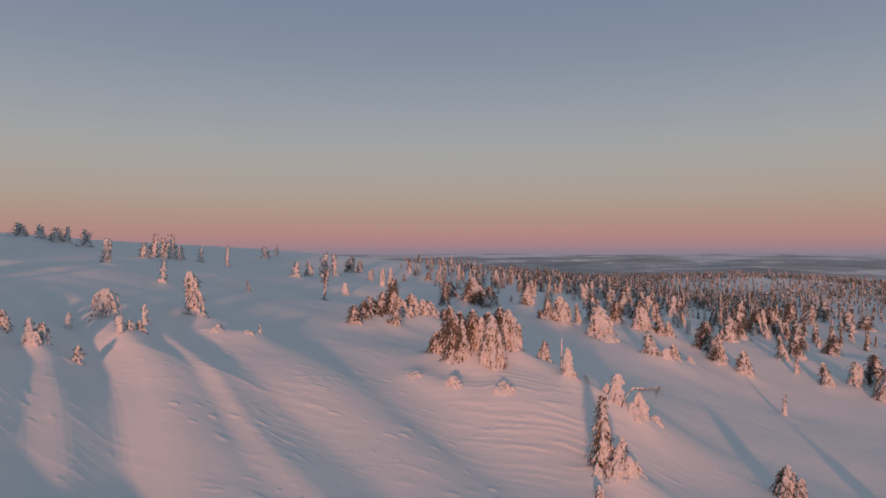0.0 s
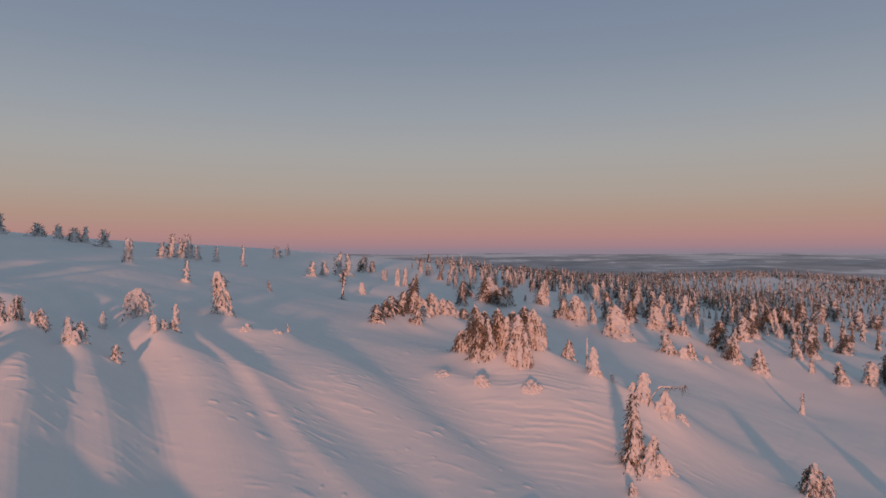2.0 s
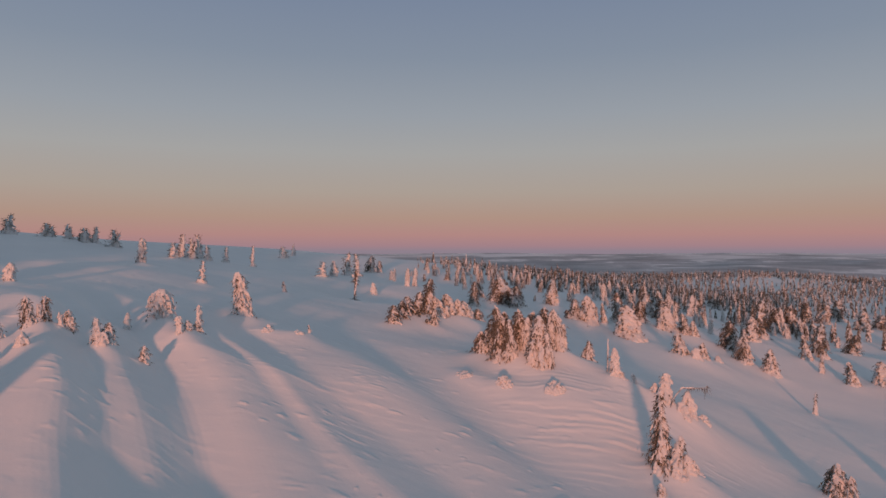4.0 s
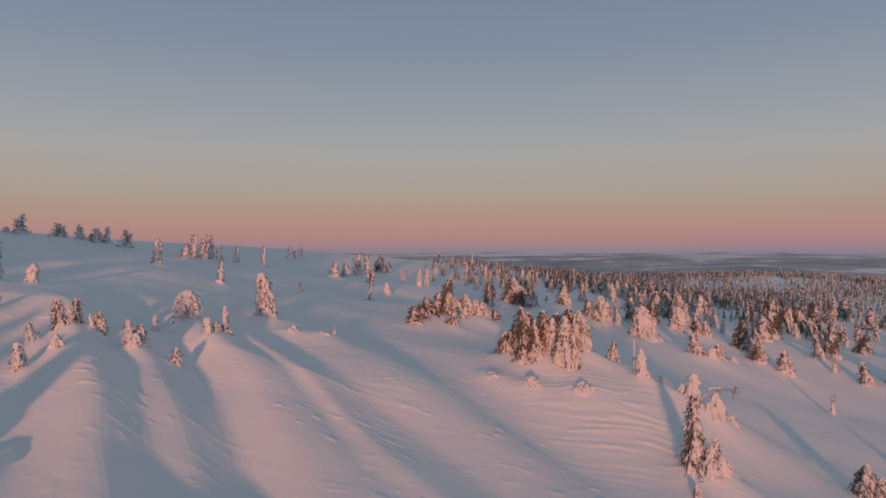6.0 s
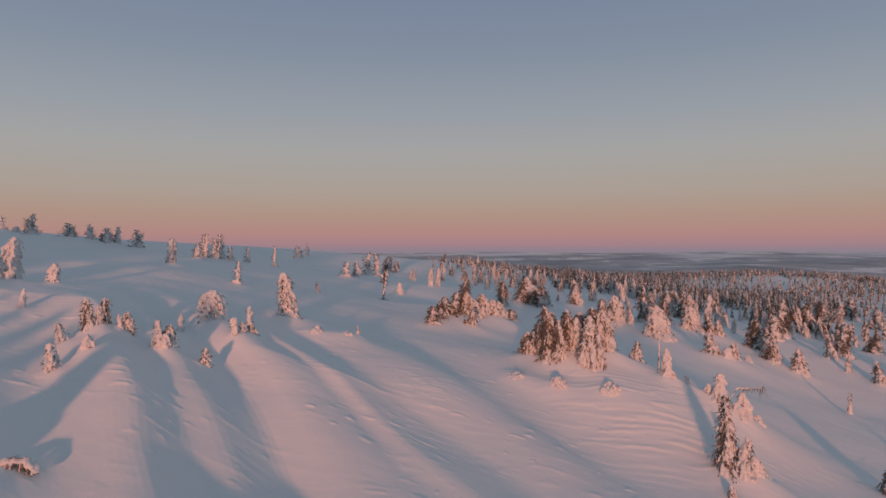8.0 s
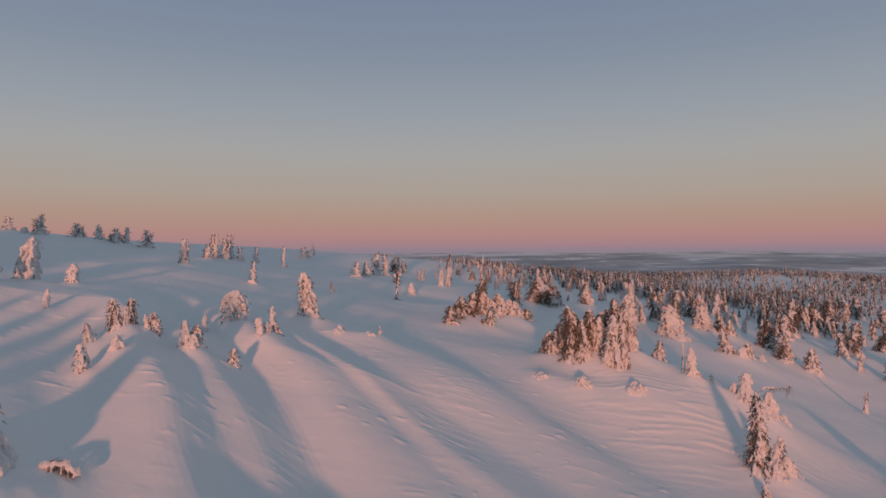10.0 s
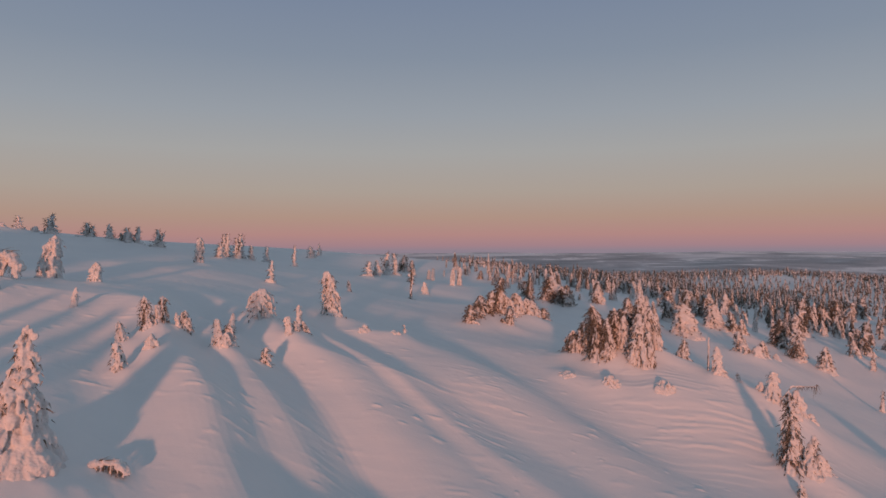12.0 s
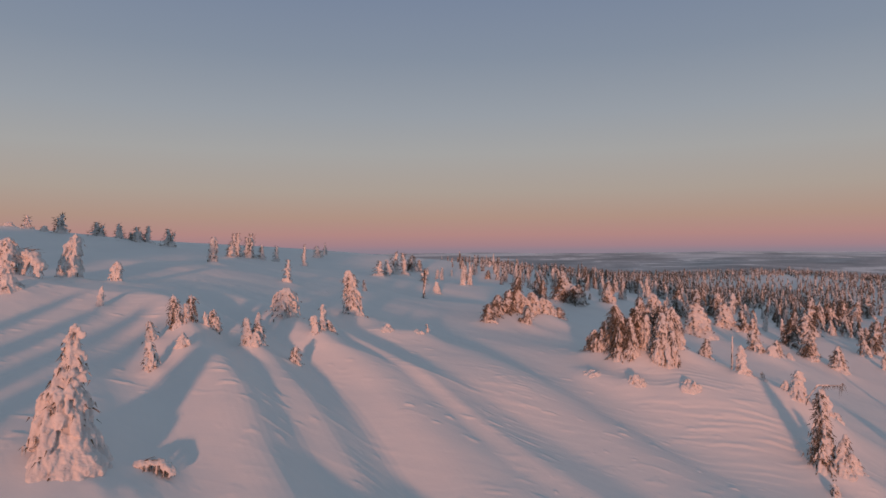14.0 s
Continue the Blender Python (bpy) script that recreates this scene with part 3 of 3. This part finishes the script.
def bent(x, y, h, w):
    """A thin dead stem that leans out level, its twigs hanging."""
    rng = np.random.RandomState(4)
    top = tagged(new("bent_sapling"), "thin bare bent stem with hanging twigs and frost", "sapling")
    s = np.linspace(0, 1, 14)
    path = np.stack([w * s ** 0.9, 0.1 * s, h * np.clip((s / 0.3) ** 0.5, 0, 1)], 1)
    path[-1, 2] += 0.12
    fr = frames_of(np.gradient(path, axis=0))
    a = np.linspace(0, 2 * np.pi, 6, endpoint=False)
    rad = 0.045 - 0.025 * s
    v = (path[:, None, :] + rad[:, None, None] * (np.cos(a)[None, :, None] * fr[:, None, :, 1] + np.sin(a)[None, :, None] * fr[:, None, :, 2])).reshape(-1, 3)
    f = [(i * 6 + j, i * 6 + (j + 1) % 6, (i + 1) * 6 + (j + 1) % 6, (i + 1) * 6 + j) for i in range(13) for j in range(6)]
    part("stem", mesh_of("stem", v, f, [M_RIME]), top)
    k = rng.randint(6, 14, 34)
    d = np.stack([rng.normal(0.15, 0.3, 34), rng.normal(0, 0.3, 34), rng.uniform(-1.4, -0.5, 34)], 1)
    v, f = spikes(path[k], d, np.where(k > 11, rng.uniform(0.4, 0.9, 34), rng.uniform(0.15, 0.4, 34)), np.full(34, 0.03), rng)
    part("twigs", mesh_of("twigs", v, f, [M_NEEDLE], False), top)
    c = path[4:9] + [0, 0, 0.04]
    v, f = lumps(c, np.gradient(path, axis=0)[4:9], np.tile([[0.13, 0.05, 0.04]], (5, 1)) * rng.uniform(0.6, 1.4, (5, 1)), rng)
    part("snow_load", fused(v, f, 0.035, rng), top)
    top.matrix_basis = Matrix.Translation((x, y, ground_z(x, y) - 0.05))


def bowed(x, y, h, w):
    """A young tree bent double under a cap of snow, its twigs hanging."""
    rng = np.random.RandomState(int(w * 100))
    top = tagged(new("bowed_tree"), "young tree bowed to the drift under a thick snow cap", "tree", group="snowy bushes")
    s = np.linspace(-1, 1, 17)
    path = np.stack([0.48 * w * s, 0.06 * np.sin(5 * s), h * (0.80 - 0.62 * np.abs(s) ** 2.6)], 1)
    fr = frames_of(np.gradient(path, axis=0))
    a = np.linspace(0, 2 * np.pi, 6, endpoint=False)
    rad = 0.035 - 0.02 * np.abs(s)
    v = (path[:, None, :] + rad[:, None, None] * (np.cos(a)[None, :, None] * fr[:, None, :, 1] + np.sin(a)[None, :, None] * fr[:, None, :, 2])).reshape(-1, 3)
    f = [(i * 6 + j, i * 6 + (j + 1) % 6, (i + 1) * 6 + (j + 1) % 6, (i + 1) * 6 + j) for i in range(16) for j in range(6)]
    part("stem", mesh_of("stem", v, f, [M_BARK]), top)
    n = 90
    k = rng.randint(1, 16, n)
    c = path[k] + rng.normal(0, 0.05, (n, 3)) + np.array([0, 0.18, 0]) * rng.uniform(-1, 1, (n, 1))
    d = np.stack([rng.normal(0, 0.25, n), rng.normal(-0.2, 0.3, n), -np.ones(n)], 1)
    v, f = spikes(c, d, np.minimum(rng.uniform(0.4, 0.9, n) * h, c[:, 2]), np.full(n, 0.03), rng)
    part("needles", mesh_of("needles", v, f, [M_NEEDLE], False), top)
    n = 7
    d = np.stack([rng.uniform(0.6, 1.2, n), rng.normal(0, 0.3, n), rng.uniform(-0.1, 0.35, n)], 1)
    v, f = spikes(path[rng.randint(6, 13, n)] + [0, 0, 0.22 * h], d, rng.uniform(0.2, 0.38, n) * w, np.full(n, 0.03), rng)
    part("twigs", mesh_of("twigs", v, f, [M_NEEDLE], False), top)
    c, d, size = [], [], []
    for i in range(1, 16):
        c.append(path[i] + [0, rng.uniform(-0.05, 0.05), 0.08 * h])
        d.append(np.array([1.0, 0, (path[min(i + 1, 16), 2] - path[i - 1, 2]) / (0.12 * w)]))
        size.append((0.10 * w, 0.22 * h + 0.08, 0.15 * h * rng.uniform(0.7, 1.3) + 0.03))
        if rng.rand() < 0.75:
            drop = path[i, 2] * rng.uniform(0.3, 0.55)
            c.append(path[i] + [rng.uniform(-0.03, 0.03) * w, -0.16 * h - 0.04, -drop * 0.7])
            d.append(np.array([rng.uniform(-0.2, 0.2), -0.25, -1.0]))
            size.append((drop, 0.026 * w, 0.07 * h))
    v, f = lumps(np.array(c), np.array(d), np.array(size), rng, rough=0.2)
    part("snow_load", fused(v, f, 0.035, rng), top)
    top.matrix_basis = Matrix.Translation((x, y, ground_z(x, y) - 0.03))
    FEET.append((x, y, 0.8 * w, h))


stand("cone", 8.2, 34.2, 4.2, 1.6)
stand("laden", 8.9, 33.8, 2.4, 1.7)
stand("pale", 9.5, 33.9, 1.5, 1.5)
stand("low", 10.1, 34.3, 0.9, 1.3)
stand("pale", 10.7, 41, 2, 1.5)
stand("pale", 10.3, 41.5, 0.9, 0.9)
stand("pale", 12.1, 40.5, 1.8, 1.2)
stand("low", 11.5, 40.3, 0.9, 1.7)
stand("low", 13.2, 41.2, 0.6, 1.1)
stand("bush", 7.6, 32.2, 0.7, 0.7)
stand("heavy", 19.7, 38.2, 2.1, 2.2)
# out of view: a bush added to cast a shadow strip up the east slope
stand("bush", 28.6, 40.0, 2.2, 1.8)
stand("twig", 31.7, 61.6, 2.2, 0.6)
stand("heavy", -0.5, 46.4, 1.8, 1.6)
stand("spruce", 0.8, 44.5, 4, 1.7)
stand("heavy", 1.3, 43.8, 3.2, 1.3)
stand("spruce", 2.2, 45, 3.7, 1.7)
stand("fluted", 2.4, 44.5, 3.2, 1.3)
stand("fluted", 3.2, 43.1, 3.7, 1.8)
stand("fluted", 4.8, 45, 3.7, 1.7)
stand("spruce", 3.9, 45.5, 3.8, 1.6)
stand("bush", 5.6, 44.7, 0.7, 1.7)
stand("low", 0.6, 40.8, 0.75, 1.6)
stand("low", 3.6, 40.3, 0.6, 2.0)
stand("low", -1.8, 42.1, 0.4, 1.8)
stand("cone", 6.9, 45.6, 1.7, 1.3)
stick(7.7, 43.3, 2.2)
stand("pale", 8, 42.5, 2.1, 0.8)
stand("low", 8.3, 42.4, 0.7, 1.4)
stand("twig", 9.1, 42, 0.9, 0.6)
stand("column", -17.1, 45.8, 3.1, 1.7)
stand("dome", -20.5, 40.2, 1.8, 1.9)
stand("pale", -21.6, 38.2, 1.1, 0.6)
stand("pale", -18.3, 40.8, 1.4, 0.5)
stand("column", -20.8, 33.4, 1.6, 0.8)
stand("bush", -20.5, 33.8, 1.3, 1)
stand("pale", -20.5, 33.3, 1, 0.9)
stand("bush", -18.6, 33.7, 1, 0.8)
stand("column", -18.2, 37.5, 1.1, 0.9)
stand("bush", -18, 38, 0.8, 0.8)
stand("bush", -17.6, 38.6, 0.8, 0.8)
stand("twig", -12, 43.6, 0.8, 0.4)
stand("low", -14.6, 43, 0.5, 1.5)
stand("low", -12.7, 43.2, 0.4, 1.5)
stand("twig", -17.8, 60.6, 1.2, 0.6)
stand("dome", -32, 43.7, 1.4, 1.1)
stand("heavy", -24.2, 33.2, 1.7, 0.7)
stand("heavy", -23.7, 33.8, 1.6, 0.8)
stand("pale", -23.8, 33.5, 1.2, 0.6)
stand("bush", -22.9, 34.4, 1.2, 0.9)
stand("pale", -23.1, 34.2, 1, 0.5)
stand("low", -23.1, 31, 0.7, 0.8)
stand("column", -24.9, 32, 1.1, 0.8)
stand("column", -23.8, 29.3, 1.3, 0.8)
stand("laden", -23.1, 21.1, 4.4, 3)
bowed(-20.9, 22.2, 0.6, 1.7)
stand("low", -20.8, 20.8, 0.3, 0.6)
stand("low", -21.6, 20.2, 0.3, 0.5)
stand("pale", -35, 43.6, 3, 1.8)
bowed(-36.3, 40.9, 1.9, 2.7)
stand("dome", -36.7, 39.9, 2.6, 1.7)
stand("low", -34.9, 37.3, 1.1, 2.2)
stand("pale", -29.3, 36, 1.1, 0.5)
stand("sparse", -23.8, 56.4, 2.1, 1.1)
stand("ghost", -51.3, 80, 2.1, 2.5)
stand("ghost", -48.8, 80, 2.3, 1.9)
stand("sparse", -46.1, 79, 2.2, 2)
stand("ghost", -45.4, 80, 2.4, 1.9)
stand("ghost", -42.1, 78, 2.4, 2.3)
stand("column", -32.5, 64, 2.5, 1.4)
stand("sparse", -34.2, 76, 2.1, 1.6)
stand("ghost", -34.8, 80, 3.1, 1.9)
stand("ghost", -33.3, 79, 2.8, 2)
stand("sparse", -33.3, 81, 3.3, 1.6)
stand("ghost", -31.8, 80, 2.2, 1.2)
stand("ghost", -28, 86, 3, 1.2)
stand("sparse", -31.6, 118, 2.4, 2.1)
stand("ghost", -31.5, 125, 2.5, 1.3)
stand("ghost", -60.4, 81.6, 2, 2.2)
stand("pale", -57.2, 79.5, 0.9, 1.2)
stand("pine", -54.2, 77.5, 2.6, 2.5)
stand("ghost", -52, 81.4, 1.9, 2.5)
stand("ghost", -32.7, 83, 2, 1.5)
stand("sparse", -31.8, 87, 2.3, 1.2)
stand("low", -48.5, 77.4, 0.3, 3.2)
stand("low", -63.9, 83.7, 0.8, 2.4)
snag(-12.5, 70, 3.3, 1.25)
stand("column", -17.3, 85.8, 2.2, 1.6)
stand("sparse", -18.1, 81.5, 2.1, 1.9)
stand("pine", -16.8, 94, 3.5, 2.3)
stand("sparse", -15.5, 95, 3.5, 2.2)
stand("heavy", -14.9, 106.4, 3, 2.5)
stand("heavy", -13.7, 108.5, 2.2, 1.5)
stand("column", -7.7, 84, 2.4, 1.1)
stand("column", -6.8, 85, 2.5, 1)
stand("pale", -11, 75.4, 1.5, 0.9)
stand("cone", -0.8, 108, 2, 1.3)
stand("spruce", -6.1, 104.9, 1.4, 0.7)
stand("spruce", -2.4, 108.6, 1.7, 1.1)
stand("spruce", -7.2, 53.7, 1.8, 1.6)
stand("spruce", -6.3, 55.8, 2.3, 1.7)
stand("spruce", -5.4, 56.7, 2.7, 1.7)
stand("spruce", -4.6, 58, 3.8, 2)
stand("fluted", -3.6, 58, 2.4, 1.8)
stand("fluted", -2.4, 59.5, 2.6, 2.2)
stand("fluted", -1, 60.5, 2.1, 2.1)
stand("spruce", 0.1, 62.3, 1.4, 1.6)
stand("spruce", -3.9, 55, 1.8, 1.2)
stand("heavy", 4, 76, 3.6, 3.4)
stand("spruce", 2.8, 77, 3.1, 2.2)
stand("spruce", 5.4, 78, 2.6, 2.3)
stand("spruce", 1.1, 80, 2.2, 1.9)
stand("spruce", 0.2, 71.6, 3, 1.3)
stand("heavy", 10.6, 83.9, 3.1, 2.3)
stand("spruce", 11.8, 75.2, 2.7, 1.9)
stand("fluted", 13.3, 74.8, 3.4, 2.5)
stand("cone", 15.8, 77.7, 2.6, 1.2)
stand("fluted", 17.1, 71.1, 3.8, 3.5)
stand("spruce", 18, 79.5, 4, 2.3)
stand("spruce", 21.7, 83.7, 3.1, 2.1)
stand("heavy", 24.7, 91.1, 3.5, 2.8)
stand("cone", 21, 66.8, 2.5, 2.3)
stand("low", 22.3, 66.4, 1.5, 2.2)
stand("cone", 23.7, 67.8, 2, 1.7)
stand("low", 26, 69.8, 0.8, 1.2)
stand("dark", 30.9, 78.7, 3.7, 3.3)
stand("heavy", 30.6, 74.5, 3.4, 2.5)
stand("cone", 33.1, 72.6, 3.1, 2.3)
stand("cone", 41.3, 80.8, 3.2, 1.9)
stand("spruce", 44.2, 83.3, 4.5, 2.6)
stand("spruce", 52.8, 90.7, 2.9, 2.6)
stand("twig", 40.7, 76.4, 2.1, 0.9)
stand("cone", 42.4, 73.4, 2.7, 2.1)
stand("fluted", 46.1, 73.4, 2.9, 2.5)
stand("spruce", 47.5, 73.4, 4, 2.7)
stand("heavy", 46.4, 70, 3.6, 2)
stand("spruce", 78.9, 124.2, 3, 3.8)
stand("fluted", 24.8, 81.8, 3.3, 3.1)
stand("cone", 26.5, 81.1, 3, 2.4)
stand("cone", 27.6, 80.5, 2.5, 1.8)
stand("spruce", 26.1, 88.6, 3, 2.7)
stand("spruce", 32.3, 101.4, 2.4, 2.6)
stand("spruce", 39.8, 112.2, 2.9, 2.7)
stand("spruce", 41, 92.4, 5.5, 3.1)
stand("heavy", 37.6, 87.3, 3.4, 2.7)
stand("spruce", 48.5, 103.3, 4.1, 3)
stand("spruce", 54, 109.2, 4.6, 3.3)
stand("dark", 55.1, 115.3, 3.4, 2.9)
stand("spruce", 60.6, 116.5, 5, 3.4)
stand("heavy", 70, 127.3, 3.8, 3.3)
stand("spruce", 75.8, 132.6, 4.5, 3.6)
stand("heavy", 74.2, 121.7, 3.9, 3.5)
stand("ghost", -49.3, 81.4, 1.9, 1.4)
stand("ghost", -47.9, 81.3, 1.3, 1.5)
stand("sparse", -47.6, 82.3, 1.8, 1.2)
stand("ghost", -45.8, 81.3, 1.4, 0.8)
stand("ghost", -36.2, 83.1, 3, 1.8)
stand("sparse", -34.6, 85.1, 3.2, 1.1)
stand("spruce", 2.9, 46.2, 3.4, 1.8)
stand("spruce", 1.5, 46, 3.3, 1.7)
stand("fluted", 4.3, 45, 3.3, 1.5)
stand("heavy", 0.2, 46, 2.5, 1.6)
stand("spruce", -6, 57.5, 1.7, 1.7)
stand("fluted", -1.6, 60, 2.2, 1.8)
stand("heavy", -3, 59.3, 2.1, 1.7)
stand("spruce", -6.7, 55, 2, 1.4)
# unseen spruces on the shoulder beside the path, added to shade the west slope
for x, y, h in [(-27.2, 16.2, 3.6), (-28.9, 18.3, 3.2), (-30.8, 20.6, 2.6), (-33.2, 22.0, 2.4)]:
    stand("heavy", x, y, h, 0.55 * h)
bent(10.7, 40.2, 1.5, 2.4)

# ---- the wood on the lower slope ----
rng = np.random.RandomState(21)


def wood_density(x, y):
    """Chance of a tree: thick woods to the east, thin towards the bare fell, with clearings."""
    side = smooth(-25, 60, x - 0.12 * (y - 90))
    patch = perlin(x / 17 + 2.1, y / 21 + 7.7) + 0.5 * perlin(x / 7, y / 8)
    start = smooth(84, 100, y + 0.10 * x - 0.5 * np.clip(x - 32, 0, 40))
    open_snow = 1.2 * hill(x, y, 84, 129, 9) + hill(x, y, 60, 93, 9) + 0.8 * hill(x, y, 40, 106, 6) + 0.9 * hill(x, y, 96, 196, 10) + 0.8 * hill(x, y, 70, 188, 9) + 0.7 * hill(x, y, 17, 96, 8) + 1.1 * hill(x, y, 69, 120, 8) + 0.9 * hill(x, y, 96, 155, 7) + 0.9 * hill(x, y, 51, 126, 5)
    start = start * np.clip(1 - open_snow, 0, 1)
    return start * (0.72 + 0.28 * smooth(125, 150, y)) * np.clip(0.10 + 0.34 * smooth(104, 122, y) * smooth(-12, 2, x) + 0.62 * side + 0.9 * patch * (0.35 + side) + 0.5 * smooth(130, 165, y) * smooth(25, 55, x), 0, 1) * smooth(268, 246, np.hypot(x, y)) * smooth(-14, -4, x)


cell = 1.5
WX, WY = np.meshgrid(np.arange(-45, 200, cell), np.arange(84, 262, cell), indexing="ij")
WX, WY = (WX + rng.uniform(0, cell, WX.shape)).ravel(), (WY + rng.uniform(0, cell, WY.shape)).ravel()
bearing = np.degrees(np.arctan2(WX + 6, WY))
grown = (bearing > -16) & (bearing < 46) & (rng.uniform(0, 1, WX.shape) < wood_density(WX, WY))
WX, WY = WX[grown], WY[grown]
tall = (1.5 + 1.2 * smooth(0, 45, WX)) * (1 - 0.42 * smooth(115, 190, np.hypot(WX, WY)))
tall = np.clip(rng.normal(tall, 0.3 * tall), 0.9, 5.2)
spots = list(zip(WX.tolist(), WY.tolist(), tall.tolist()))
spots.sort(key=lambda s: math.hypot(s[0], s[1]))
near_wood, far_wood = spots[:140], spots[140:]
for x, y, h in near_wood:
    stand(str(rng.choice(["spruce", "heavy", "cone", "fluted", "heavy", "fluted", "column", "bush"])), round(x, 2), round(y, 2), h, h * rng.uniform(0.36, 0.56))

# the trees beyond, too many to count
rng = np.random.RandomState(33)
SV, SF, SM = [], [], []
base_i = 0
far_xy = np.array(far_wood)[:, :2]
far_z = terrain(far_xy[:, 0], far_xy[:, 1]) + drifts(far_xy[:, 0], far_xy[:, 1])
for (x, y, h), z0 in zip(far_wood, far_z):
    w = h * rng.uniform(0.26, 0.44)
    near = math.hypot(x, y)
    n = 26 if near < 132 else 15 if near < 165 else 8
    s = np.linspace(0.04, 0.98, n) ** 0.92
    R = 0.5 * w * (1 - s) ** rng.uniform(0.55, 0.95) * rng.uniform(0.7, 1.25, n)
    az = np.arange(n) * 2.4 + rng.uniform(0, 6.28)
    lean = rng.normal(0, 0.06 * h, 2)
    c = np.stack([x + lean[0] * s * s + R * 0.62 * np.cos(az), y + lean[1] * s * s + R * 0.62 * np.sin(az), z0 + s * h], 1)
    d = np.stack([np.cos(az), np.sin(az), np.full(n, -1.5)], 1)
    size = np.stack([0.11 + R * 0.85, 0.07 + R * 0.40, 0.06 + 0.19 * R], 1) * rng.uniform(0.7, 1.3, (n, 1)) * (1.2 if near > 165 else 1.0)
    c = np.concatenate([c, [[x + 0.4 * lean[0], y + 0.4 * lean[1], z0 + 0.52 * h]]])
    d = np.concatenate([d, [[lean[0], lean[1], h]]])
    size = np.concatenate([size, [[0.55 * h, 0.16 * w + 0.03, 0.16 * w + 0.03]]])
    s, az, n = np.append(s, 0.9), np.append(az, rng.uniform(0, 6.28)), n + 1
    v, f = lumps(c, d, size, rng, ball=False, rough=0.25)
    dark = rng.rand(n) < (0.19 + 0.22 * (1 - np.cos(az - WIND)) + 0.25 * (s - 0.4) + rng.uniform(-0.2, 0.3))
    SV.append(v)
    SF.append(f + base_i)
    SM.append(np.repeat(np.where(dark, 1, np.where(rng.rand(n) < 0.35, 2, 0)), len(OCTA_F)))
    base_i += len(v)
far_me = mesh_of("distant_wood", np.concatenate(SV), np.concatenate(SF), [M_SNOW, M_NEEDLE, M_RIME], False, np.concatenate(SM))
tagged(new("distant_wood", far_me), "distant snowy spruce wood on the lower slope", "forest", kind="stuff")

# snow banked up round the foot of every tree, drawn out down the wind
banked = np.empty(len(gv) * 3, np.float32)
ground_me.vertices.foreach_get("co", banked)
banked = banked.reshape(-1, 3)
for x, y, w, h in FEET:
    reach = 0.62 * w + 0.12
    near = np.nonzero((np.abs(gv[:, 0] - x) < 4 * reach) & (np.abs(gv[:, 1] - y) < 4 * reach))[0]
    dx, dy = gv[near, 0] - x, gv[near, 1] - y
    along = dx * math.cos(WIND) + dy * math.sin(WIND)
    across = -dx * math.sin(WIND) + dy * math.cos(WIND)
    along = np.where(along > 0, along / 1.7, along / 0.9)
    banked[near, 2] += (0.05 + 0.11 * min(w, 2.2)) * np.exp(-(along ** 2 + across ** 2) / reach ** 2)
ground_me.vertices.foreach_set("co", banked.ravel())
ground_me.update()
